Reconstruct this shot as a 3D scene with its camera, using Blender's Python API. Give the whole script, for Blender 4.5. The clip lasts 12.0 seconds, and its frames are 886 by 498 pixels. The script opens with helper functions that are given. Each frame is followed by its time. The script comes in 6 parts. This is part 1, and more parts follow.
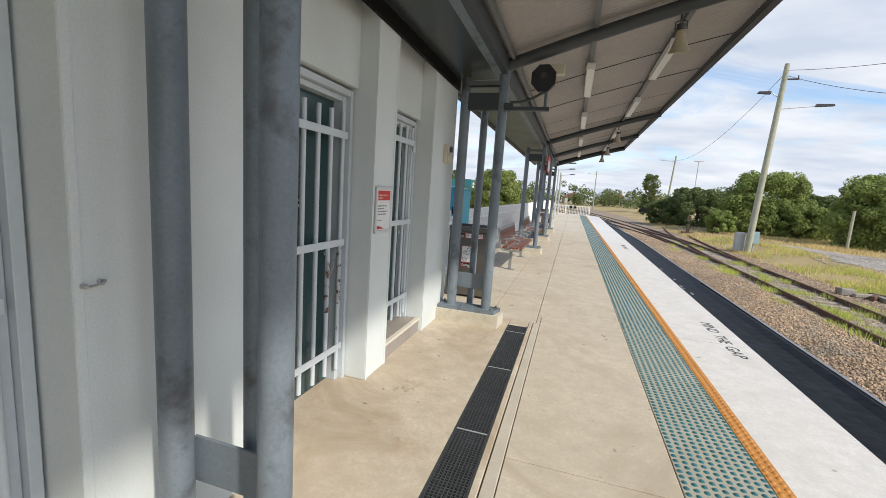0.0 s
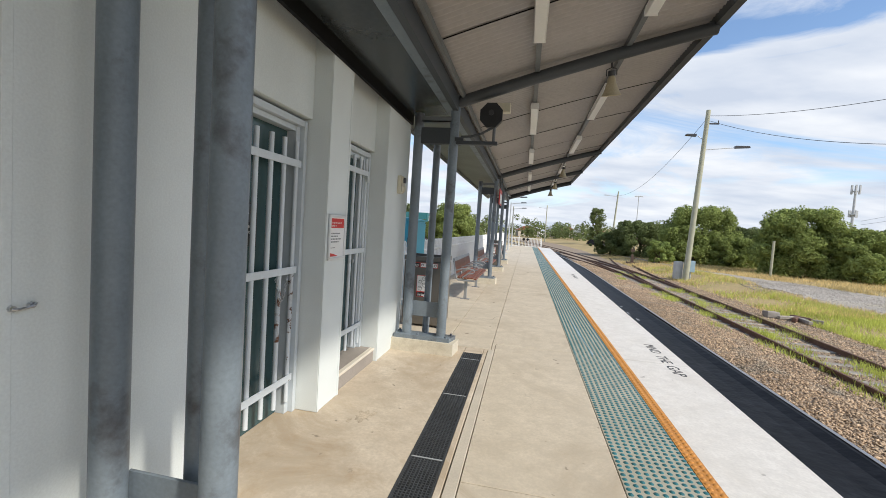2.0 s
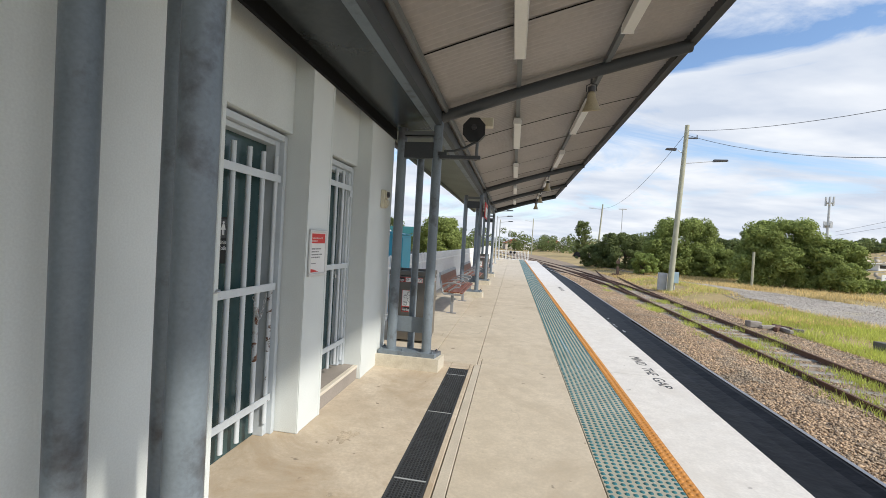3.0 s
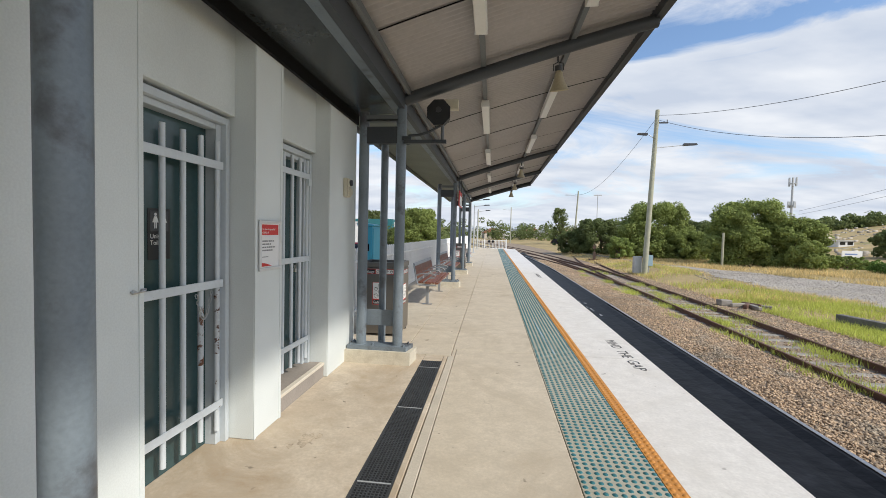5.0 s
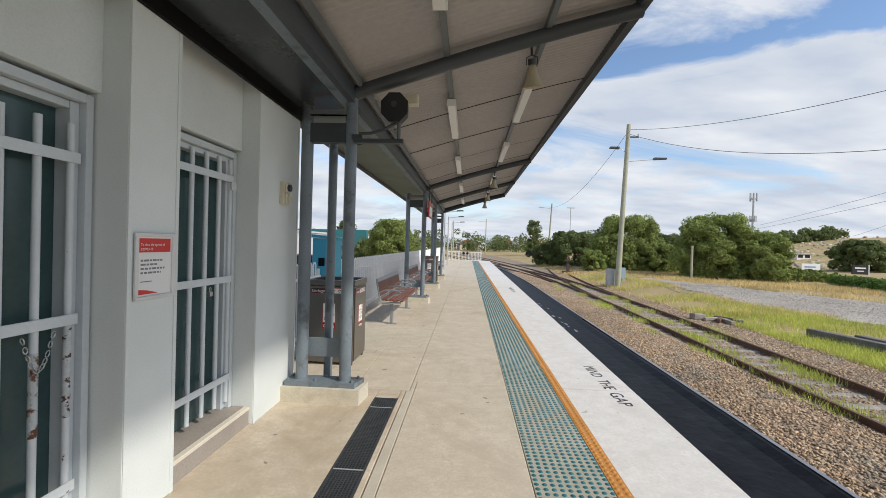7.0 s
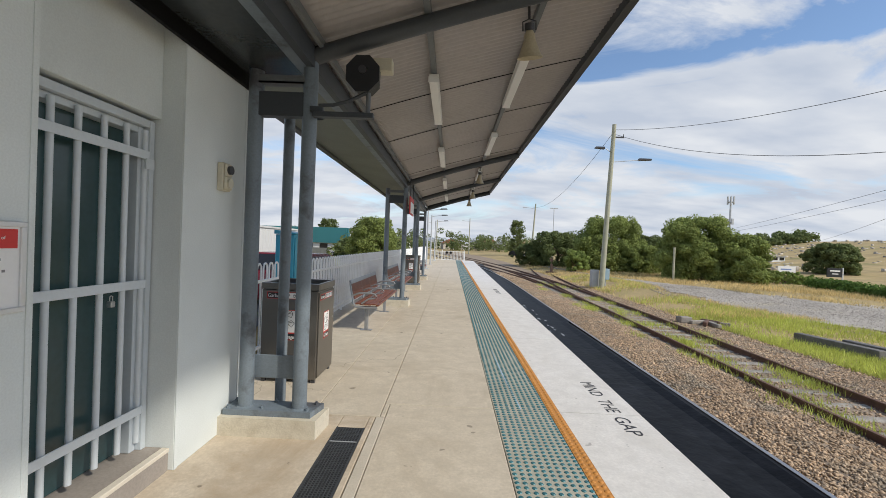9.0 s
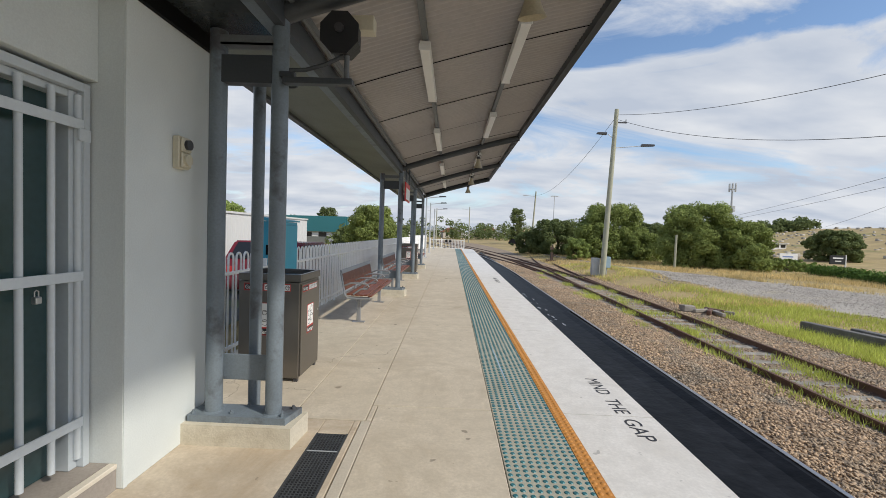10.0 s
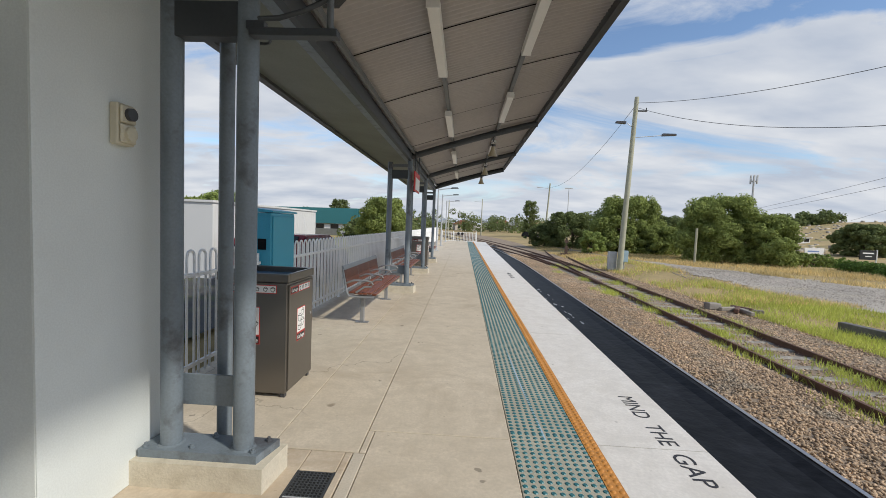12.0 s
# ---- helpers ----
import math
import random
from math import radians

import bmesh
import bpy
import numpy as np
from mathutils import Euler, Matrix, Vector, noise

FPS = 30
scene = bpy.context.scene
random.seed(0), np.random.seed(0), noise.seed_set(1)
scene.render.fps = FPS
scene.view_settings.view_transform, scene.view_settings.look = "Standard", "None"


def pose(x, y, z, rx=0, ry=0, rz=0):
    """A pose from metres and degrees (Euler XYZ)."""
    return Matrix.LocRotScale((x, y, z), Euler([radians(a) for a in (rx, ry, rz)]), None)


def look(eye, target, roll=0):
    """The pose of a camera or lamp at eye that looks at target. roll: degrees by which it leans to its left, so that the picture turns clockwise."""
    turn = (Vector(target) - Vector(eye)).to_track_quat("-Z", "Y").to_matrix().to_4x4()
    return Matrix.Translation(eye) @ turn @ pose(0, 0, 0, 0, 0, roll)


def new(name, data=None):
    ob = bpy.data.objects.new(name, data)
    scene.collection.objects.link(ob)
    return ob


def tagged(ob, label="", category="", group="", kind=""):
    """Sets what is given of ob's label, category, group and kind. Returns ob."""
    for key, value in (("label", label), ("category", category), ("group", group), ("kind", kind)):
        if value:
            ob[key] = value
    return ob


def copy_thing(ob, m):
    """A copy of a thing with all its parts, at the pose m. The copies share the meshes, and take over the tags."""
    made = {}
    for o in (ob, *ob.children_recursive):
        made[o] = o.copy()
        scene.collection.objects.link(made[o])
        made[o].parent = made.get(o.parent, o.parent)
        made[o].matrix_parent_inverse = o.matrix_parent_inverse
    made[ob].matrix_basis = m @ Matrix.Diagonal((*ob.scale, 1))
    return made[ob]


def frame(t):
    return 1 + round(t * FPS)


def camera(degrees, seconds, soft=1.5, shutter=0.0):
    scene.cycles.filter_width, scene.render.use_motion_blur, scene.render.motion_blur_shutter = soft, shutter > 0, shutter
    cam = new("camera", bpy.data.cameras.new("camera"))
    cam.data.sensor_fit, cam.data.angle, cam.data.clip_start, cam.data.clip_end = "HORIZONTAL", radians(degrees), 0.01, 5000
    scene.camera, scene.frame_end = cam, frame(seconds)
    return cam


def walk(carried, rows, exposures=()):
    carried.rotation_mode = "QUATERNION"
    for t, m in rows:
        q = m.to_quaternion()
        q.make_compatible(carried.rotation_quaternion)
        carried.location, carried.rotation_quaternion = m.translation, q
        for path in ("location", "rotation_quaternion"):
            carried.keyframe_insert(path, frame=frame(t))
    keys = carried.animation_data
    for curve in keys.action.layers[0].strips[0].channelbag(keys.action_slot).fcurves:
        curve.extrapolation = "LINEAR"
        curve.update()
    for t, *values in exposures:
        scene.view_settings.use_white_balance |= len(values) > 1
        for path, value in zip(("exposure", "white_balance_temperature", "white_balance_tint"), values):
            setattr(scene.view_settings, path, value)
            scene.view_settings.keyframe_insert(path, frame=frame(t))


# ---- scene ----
cam = camera(93.9, 12.0, soft=0.6)
PATH = [
    (0, (1.428, 1.042, 1.545), (0.855, 2.937, 1.261), 3.94),
    (0.5, (1.49, 1.1, 1.53), (0.95, 3.009, 1.286), 3.4),
    (1, (1.488, 0.958, 1.487), (1.055, 2.902, 1.302), 3.3),
    (1.5, (1.485, 0.972, 1.489), (1.073, 2.923, 1.339), 3.5),
    (2, (1.478, 0.976, 1.501), (1.091, 2.935, 1.39), 3.8),
    (2.5, (1.487, 0.995, 1.504), (1.128, 2.961, 1.435), 3.7),
    (3, (1.509, 1.013, 1.507), (1.176, 2.985, 1.466), 3.3),
    (5, (1.61, 1.203, 1.477), (1.375, 3.188, 1.398), 1.4),
    (5.5, (1.636, 1.365, 1.493), (1.442, 3.354, 1.414), 1.2),
    (6, (1.648, 1.531, 1.5), (1.488, 3.524, 1.431), 1.2),
    (6.5, (1.673, 1.712, 1.506), (1.537, 3.707, 1.456), 1.4),
    (7, (1.713, 1.874, 1.518), (1.593, 3.87, 1.496), 1.7),
    (9, (1.715, 2.556, 1.512), (1.675, 4.555, 1.489), 2.3),
    (9.5, (1.768, 2.751, 1.501), (1.732, 4.75, 1.447), 2.2),
    (10, (1.774, 2.932, 1.491), (1.736, 4.93, 1.413), 2.1),
    (10.5, (1.725, 3.112, 1.509), (1.683, 5.109, 1.417), 2.0),
    (11, (1.703, 3.245, 1.498), (1.645, 5.241, 1.396), 2.0),
    (11.5, (1.745, 3.383, 1.503), (1.664, 5.378, 1.393), 2.1),
    (12, (1.775, 3.525, 1.5), (1.68, 5.519, 1.383), 2.3),
]
walk(cam, [(t, look(eye, at, lean)) for t, eye, at, lean in PATH],
     exposures=[(0, 0.97), (3, 0.99), (5.5, 0.87), (7, 0.81), (9, 0.71), (12, 0.63)])

# ---- light ----
SUN_WAY = Vector((1.0, -0.6, 0.99)).normalized()
sun_data = bpy.data.lights.new("sun", "SUN")
sun_data.energy, sun_data.angle, sun_data.color = 1.9, radians(2.6), (1.0, 0.935, 0.83)
sun = new("sun", sun_data)
sun.matrix_world = look(SUN_WAY * 60, (0, 0, 0))

world = bpy.data.worlds.new("sky")
scene.world = world
world.use_nodes = True
wn, wl = world.node_tree.nodes, world.node_tree.links
wn.clear()
w_out = wn.new("ShaderNodeOutputWorld")
w_bg = wn.new("ShaderNodeBackground")
w_sky = wn.new("ShaderNodeTexSky")
w_sky.sky_type, w_sky.sun_disc = "NISHITA", False
w_sky.sun_elevation = math.asin(SUN_WAY.z)
w_sky.sun_rotation = math.atan2(SUN_WAY.x, SUN_WAY.y)
w_sky.dust_density = 0.5
w_sky.ozone_density = 3.0
w_co = wn.new("ShaderNodeTexCoord")
w_sep = wn.new("ShaderNodeSeparateXYZ")
wl.new(w_co.outputs["Generated"], w_sep.inputs[0])
w_h = wn.new("ShaderNodeMath")
w_h.operation, w_h.inputs[1].default_value = "ADD", 0.20
wl.new(w_sep.outputs["Z"], w_h.inputs[0])
w_hm = wn.new("ShaderNodeMath")
w_hm.operation, w_hm.inputs[1].default_value = "MAXIMUM", 0.05
wl.new(w_h.outputs[0], w_hm.inputs[0])
w_div = wn.new("ShaderNodeVectorMath")
w_div.operation = "DIVIDE"
w_cmb = wn.new("ShaderNodeCombineXYZ")
for i in range(3):
    wl.new(w_hm.outputs[0], w_cmb.inputs[i])
wl.new(w_co.outputs["Generated"], w_div.inputs[0])
wl.new(w_cmb.outputs[0], w_div.inputs[1])
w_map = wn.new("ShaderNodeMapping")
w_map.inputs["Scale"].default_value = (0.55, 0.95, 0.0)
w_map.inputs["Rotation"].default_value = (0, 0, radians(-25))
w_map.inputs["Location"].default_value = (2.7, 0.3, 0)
wl.new(w_div.outputs[0], w_map.inputs["Vector"])
w_no = wn.new("ShaderNodeTexNoise")
w_no.inputs["Scale"].default_value, w_no.inputs["Detail"].default_value = 1.7, 12
w_no.inputs["Roughness"].default_value, w_no.inputs["Distortion"].default_value = 0.62, 0.9
wl.new(w_map.outputs[0], w_no.inputs["Vector"])
w_r = wn.new("ShaderNodeValToRGB")
w_r.color_ramp.elements[0].position, w_r.color_ramp.elements[1].position = 0.36, 0.54
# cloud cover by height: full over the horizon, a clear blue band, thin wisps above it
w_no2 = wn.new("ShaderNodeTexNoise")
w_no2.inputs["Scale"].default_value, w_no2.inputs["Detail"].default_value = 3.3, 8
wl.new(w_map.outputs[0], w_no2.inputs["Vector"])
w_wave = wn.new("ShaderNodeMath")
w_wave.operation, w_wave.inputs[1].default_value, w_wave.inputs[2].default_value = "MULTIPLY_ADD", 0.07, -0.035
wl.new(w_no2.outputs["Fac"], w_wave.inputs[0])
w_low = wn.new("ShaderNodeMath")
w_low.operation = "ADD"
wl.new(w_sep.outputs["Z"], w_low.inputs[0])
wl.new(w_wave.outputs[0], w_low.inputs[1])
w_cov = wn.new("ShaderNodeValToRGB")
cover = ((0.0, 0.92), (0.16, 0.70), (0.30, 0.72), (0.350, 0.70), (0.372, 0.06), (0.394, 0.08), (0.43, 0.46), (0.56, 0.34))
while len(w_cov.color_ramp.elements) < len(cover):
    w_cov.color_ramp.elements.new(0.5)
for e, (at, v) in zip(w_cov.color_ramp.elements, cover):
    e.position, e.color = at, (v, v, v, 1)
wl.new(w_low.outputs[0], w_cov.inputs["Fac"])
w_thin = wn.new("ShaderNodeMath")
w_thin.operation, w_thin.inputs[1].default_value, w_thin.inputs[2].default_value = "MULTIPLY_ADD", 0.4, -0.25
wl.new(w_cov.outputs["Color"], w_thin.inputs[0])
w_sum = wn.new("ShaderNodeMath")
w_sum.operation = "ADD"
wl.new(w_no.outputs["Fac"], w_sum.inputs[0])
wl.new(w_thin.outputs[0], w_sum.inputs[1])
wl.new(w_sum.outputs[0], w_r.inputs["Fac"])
w_cl = wn.new("ShaderNodeValToRGB")
w_cl.color_ramp.elements[0].position, w_cl.color_ramp.elements[1].position = 0.33, 0.66
w_cl.color_ramp.elements[0].color, w_cl.color_ramp.elements[1].color = (3.2, 3.58, 4.25, 1), (4.75, 4.92, 5.2, 1)
wl.new(w_no2.outputs["Fac"], w_cl.inputs["Fac"])
w_mix = wn.new("ShaderNodeMix")
w_mix.data_type = "RGBA"
wl.new(w_r.outputs["Color"], w_mix.inputs["Factor"])
wl.new(w_sky.outputs[0], w_mix.inputs["A"])
wl.new(w_cl.outputs["Color"], w_mix.inputs["B"])
wl.new(w_mix.outputs["Result"], w_bg.inputs["Color"])
w_bg.inputs["Strength"].default_value = 0.10
wl.new(w_bg.outputs[0], w_out.inputs["Surface"])


# ---- materials ----
def mat(name, base, rough=0.6, metal=0.0, vary=0.12, size=3.0, grain=60.0, bump=0.15, stain=None, stain_at=(0.55, 0.75),
        stain_size=1.2, each=0.0, spec=0.5):
    """Principled paint with broad variation, fine grain and relief, and patches of a second colour."""
    m = bpy.data.materials.new(name)
    m.use_nodes = True
    n, l = m.node_tree.nodes, m.node_tree.links
    b = n["Principled BSDF"]
    b.inputs["Roughness"].default_value, b.inputs["Metallic"].default_value = rough, metal
    b.inputs["Specular IOR Level"].default_value = spec
    co = n.new("ShaderNodeTexCoord")
    big = n.new("ShaderNodeTexNoise")
    big.inputs["Scale"].default_value, big.inputs["Detail"].default_value = size, 5
    l.new(co.outputs["Object"], big.inputs["Vector"])
    fine = n.new("ShaderNodeTexNoise")
    fine.inputs["Scale"].default_value, fine.inputs["Detail"].default_value = grain, 3
    l.new(co.outputs["Object"], fine.inputs["Vector"])
    ramp = n.new("ShaderNodeMapRange")
    ramp.inputs["To Min"].default_value, ramp.inputs["To Max"].default_value = 1 - vary, 1 + vary
    ramp.inputs["From Min"].default_value, ramp.inputs["From Max"].default_value = 0.3, 0.7
    l.new(big.outputs["Fac"], ramp.inputs["Value"])
    ramp2 = n.new("ShaderNodeMapRange")
    ramp2.inputs["To Min"].default_value, ramp2.inputs["To Max"].default_value = 1 - vary * 0.7, 1 + vary * 0.7
    ramp2.inputs["From Min"].default_value, ramp2.inputs["From Max"].default_value = 0.3, 0.7
    l.new(fine.outputs["Fac"], ramp2.inputs["Value"])
    mul = n.new("ShaderNodeMath")
    mul.operation = "MULTIPLY"
    l.new(ramp.outputs[0], mul.inputs[0])
    l.new(ramp2.outputs[0], mul.inputs[1])
    last = mul.outputs[0]
    if each:
        info = n.new("ShaderNodeObjectInfo")
        isl = n.new("ShaderNodeNewGeometry")
        add = n.new("ShaderNodeMath")
        add.operation = "ADD"
        l.new(info.outputs["Random"], add.inputs[0])
        l.new(isl.outputs["Random Per Island"], add.inputs[1])
        fr = n.new("ShaderNodeMath")
        fr.operation = "FRACT"
        l.new(add.outputs[0], fr.inputs[0])
        mr = n.new("ShaderNodeMapRange")
        mr.inputs["To Min"].default_value, mr.inputs["To Max"].default_value = 1 - each, 1 + each
        l.new(fr.outputs[0], mr.inputs["Value"])
        m2 = n.new("ShaderNodeMath")
        m2.operation = "MULTIPLY"
        l.new(last, m2.inputs[0])
        l.new(mr.outputs[0], m2.inputs[1])
        last = m2.outputs[0]
    sc = n.new("ShaderNodeVectorMath")
    sc.operation = "SCALE"
    if stain:
        sn = n.new("ShaderNodeTexNoise")
        sn.inputs["Scale"].default_value, sn.inputs["Detail"].default_value = stain_size, 7
        sn.inputs["Roughness"].default_value = 0.62
        l.new(co.outputs["Object"], sn.inputs["Vector"])
        sr = n.new("ShaderNodeValToRGB")
        sr.color_ramp.elements[0].position, sr.color_ramp.elements[1].position = stain_at
        l.new(sn.outputs["Fac"], sr.inputs["Fac"])
        mx = n.new("ShaderNodeMix")
        mx.data_type = "RGBA"
        mx.inputs["A"].default_value, mx.inputs["B"].default_value = (*base, 1), (*stain, 1)
        l.new(sr.outputs["Color"], mx.inputs["Factor"])
        l.new(mx.outputs["Result"], sc.inputs[0])
    else:
        sc.inputs[0].default_value = base
    l.new(last, sc.inputs["Scale"])
    l.new(sc.outputs[0], b.inputs["Base Color"])
    if bump:
        bp = n.new("ShaderNodeBump")
        bp.inputs["Strength"].default_value, bp.inputs["Distance"].default_value = bump, 0.01
        l.new(fine.outputs["Fac"], bp.inputs["Height"])
        l.new(bp.outputs[0], b.inputs["Normal"])
    return m


M = {}
M["render"] = mat("wall_paint", (0.71, 0.755, 0.745), 0.75, vary=0.06, size=1.6, grain=120, bump=0.05)
M["frame"] = mat("frame_paint", (0.56, 0.61, 0.64), 0.45, vary=0.04, grain=40, bump=0.04)
M["steel"] = mat("steel_paint", (0.175, 0.213, 0.245), 0.42, vary=0.12, size=4, grain=70, bump=0.05, stain=(0.085, 0.09, 0.10), stain_at=(0.54, 0.66), stain_size=3.2)
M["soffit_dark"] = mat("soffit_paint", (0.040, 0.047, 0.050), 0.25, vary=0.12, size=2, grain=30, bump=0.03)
M["dirt"] = mat("dirt_track", (0.27, 0.225, 0.16), 0.95, vary=0.2, size=1.0, grain=12, bump=0.5)
M["dark_steel"] = mat("beam_paint", (0.055, 0.063, 0.071), 0.45, vary=0.08, size=3, grain=60, bump=0.04)
M["black"] = mat("shade_and_vent_black", (0.004, 0.004, 0.0045), 0.7, vary=0.1, bump=0.05, spec=0.2)
M["door"] = mat("door_paint", (0.045, 0.088, 0.092), 0.2, vary=0.10, size=1.5, grain=30, bump=0.02)
M["gate"] = mat("gate_paint", (0.64, 0.69, 0.72), 0.4, vary=0.04, grain=50, bump=0.04, stain=(0.12, 0.06, 0.035), stain_at=(0.70, 0.715), stain_size=14)
M["rusty"] = mat("flaking_paint", (0.50, 0.54, 0.56), 0.6, vary=0.1, stain=(0.13, 0.05, 0.022), stain_at=(0.46, 0.54), stain_size=16, grain=90, bump=0.3)


def concrete_mat(name, base, dusty, brown, brown_at=(0.56, 0.74), speck=0.5, crack=True):
    """Worn slab: dusty and brown clouds, dark specks, faint cracks, fine sandy relief."""
    m = bpy.data.materials.new(name)
    m.use_nodes = True
    n, l = m.node_tree.nodes, m.node_tree.links
    b = n["Principled BSDF"]
    b.inputs["Roughness"].default_value = 0.88
    b.inputs["Specular IOR Level"].default_value = 0.3
    co = n.new("ShaderNodeTexCoord")

    def cloud(scale, detail, lo, hi, rough=0.6, off=0.0, distort=0.0):
        mp = n.new("ShaderNodeMapping")
        mp.inputs["Location"].default_value = (off, off * 0.7, 0)
        l.new(co.outputs["Object"], mp.inputs["Vector"])
        t = n.new("ShaderNodeTexNoise")
        t.inputs["Scale"].default_value, t.inputs["Detail"].default_value = scale, detail
        t.inputs["Roughness"].default_value, t.inputs["Distortion"].default_value = rough, distort
        l.new(mp.outputs[0], t.inputs["Vector"])
        r = n.new("ShaderNodeMapRange")
        r.inputs["From Min"].default_value, r.inputs["From Max"].default_value = lo, hi
        l.new(t.outputs["Fac"], r.inputs["Value"])
        return r.outputs[0], t

    def blend(a_, b_, fac, amount=1.0):
        mx = n.new("ShaderNodeMix")
        mx.data_type = "RGBA"
        mu = n.new("ShaderNodeMath")
        mu.operation, mu.inputs[1].default_value = "MULTIPLY", amount
        l.new(fac, mu.inputs[0])
        l.new(mu.outputs[0], mx.inputs["Factor"])
        for sock, val in (("A", a_), ("B", b_)):
            if isinstance(val, tuple):
                mx.inputs[sock].default_value = (*val, 1)
            else:
                l.new(val, mx.inputs[sock])
        return mx.outputs["Result"]

    f1, _ = cloud(1.3, 8, 0.40, 0.66, 0.65, 3.1, 0.6)
    f2, _ = cloud(0.75, 9, brown_at[0], brown_at[1], 0.7, 7.7, 1.2)
    f3, _ = cloud(6.5, 6, 0.42, 0.64, 0.7, 1.3)
    f4, t4 = cloud(42, 3, 0.30, 0.70, 0.6, 5.0)
    f5, _ = cloud(9.0, 2, 0.715, 0.75, 0.5, 11.0)
    f6, _ = cloud(2.6, 2, 0.74, 0.76, 0.5, 19.0)
    dark = tuple(c * 0.78 for c in base)
    c = blend(base, dusty, f1, 0.85)
    c = blend(c, brown, f2, 0.75)
    c = blend(c, dark, f3, 0.55)
    c = blend(c, dark, f4, 0.55)
    c = blend(c, tuple(v * 0.30 for v in base), f5, speck)
    c = blend(c, tuple(v * 0.42 for v in brown), f6, speck)
    if crack:
        vo = n.new("ShaderNodeTexVoronoi")
        vo.feature = "DISTANCE_TO_EDGE"
        vo.inputs["Scale"].default_value = 0.42
        wob = n.new("ShaderNodeTexNoise")
        wob.inputs["Scale"].default_value, wob.inputs["Detail"].default_value = 3.0, 6
        l.new(co.outputs["Object"], wob.inputs["Vector"])
        ad = n.new("ShaderNodeVectorMath")
        ad.operation = "MULTIPLY_ADD"
        ad.inputs[1].default_value = (0.5, 0.5, 0.5)
        l.new(wob.outputs["Color"], ad.inputs[0])
        l.new(co.outputs["Object"], ad.inputs[2])
        l.new(ad.outputs[0], vo.inputs["Vector"])
        cr = n.new("ShaderNodeMapRange")
        cr.inputs["From Min"].default_value, cr.inputs["From Max"].default_value = 0.004, 0.0
        l.new(vo.outputs["Distance"], cr.inputs["Value"])
        gate_, _ = cloud(0.6, 2, 0.50, 0.56, 0.5, 31.0)
        mm = n.new("ShaderNodeMath")
        mm.operation = "MULTIPLY"
        l.new(cr.outputs[0], mm.inputs[0])
        l.new(gate_, mm.inputs[1])
        c = blend(c, tuple(v * 0.35 for v in base), mm.outputs[0], 0.6)
    l.new(c, b.inputs["Base Color"])
    bp = n.new("ShaderNodeBump")
    bp.inputs["Strength"].default_value, bp.inputs["Distance"].default_value = 0.25, 0.006
    l.new(t4.outputs["Fac"], bp.inputs["Height"])
    l.new(bp.outputs[0], b.inputs["Normal"])
    return m


M["concrete"] = concrete_mat("concrete", (0.60, 0.525, 0.41), (0.70, 0.62, 0.495), (0.39, 0.315, 0.22), (0.52, 0.70), speck=0.65)
M["concrete_warm"] = concrete_mat("concrete_apron", (0.575, 0.485, 0.37), (0.77, 0.69, 0.565), (0.37, 0.27, 0.165), (0.48, 0.64), speck=0.7)
M["tactile_bed"] = concrete_mat("tactile_concrete", (0.43, 0.415, 0.335), (0.51, 0.49, 0.40), (0.35, 0.325, 0.245), crack=False)
M["strip"] = mat("concrete_strip", (0.53, 0.475, 0.385), 0.85, vary=0.08, size=4, grain=70, bump=0.15)
M["joint"] = mat("joint_filler", (0.13, 0.12, 0.10), 0.9, vary=0.2, size=8)
M["plinth"] = mat("plinth_concrete", (0.62, 0.57, 0.46), 0.85, vary=0.08, size=5, grain=70, bump=0.25, stain=(0.42, 0.37, 0.28), stain_at=(0.5, 0.75), stain_size=5)
M["cream"] = mat("cream_nosing", (0.68, 0.62, 0.52), 0.7, vary=0.06)
M["white_edge"] = concrete_mat("white_edge_paint", (0.76, 0.735, 0.69), (0.83, 0.81, 0.77), (0.58, 0.545, 0.48), (0.50, 0.74), speck=0.5, crack=False)
M["teal_dot"] = mat("teal_stud", (0.026, 0.145, 0.165), 0.45, vary=0.12, each=0.12, bump=0.05)
M["orange"] = mat("orange_paint", (0.56, 0.245, 0.05), 0.6, vary=0.08, each=0.06, grain=80)
M["grate"] = mat("grate_metal", (0.075, 0.08, 0.085), 0.5, metal=0.3, vary=0.15, each=0.1)
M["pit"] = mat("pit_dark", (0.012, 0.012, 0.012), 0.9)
M["sheet"] = mat("roof_sheet", (0.435, 0.41, 0.40), 0.6, vary=0.07, size=0.9, grain=20, bump=0.03)
M["purlin"] = mat("purlin_paint", (0.14, 0.152, 0.158), 0.5, vary=0.08)
# soffit colour tinted green for the light bouncing up off the grass
M["sheet_green_bounce"] = mat("soffit_sheet", (0.17, 0.185, 0.155), 0.55, vary=0.1, size=2)
M["lamp"] = mat("lamp_diffuser", (0.80, 0.79, 0.75), 0.35, vary=0.03, bump=0)
M["horn"] = mat("horn_plastic", (0.46, 0.40, 0.27), 0.5, vary=0.1)
M["speaker"] = mat("speaker_black", (0.016, 0.018, 0.021), 0.4, vary=0.1)
M["cream_box"] = mat("cream_plastic", (0.62, 0.58, 0.45), 0.45, vary=0.05)
M["dark_grey"] = mat("dark_grey_plastic", (0.05, 0.05, 0.055), 0.4)
M["chrome"] = mat("galvanised", (0.55, 0.56, 0.57), 0.35, metal=0.9, vary=0.08, grain=90)
M["alu"] = mat("aluminium_frame", (0.72, 0.73, 0.74), 0.35, metal=0.3, vary=0.03, bump=0)
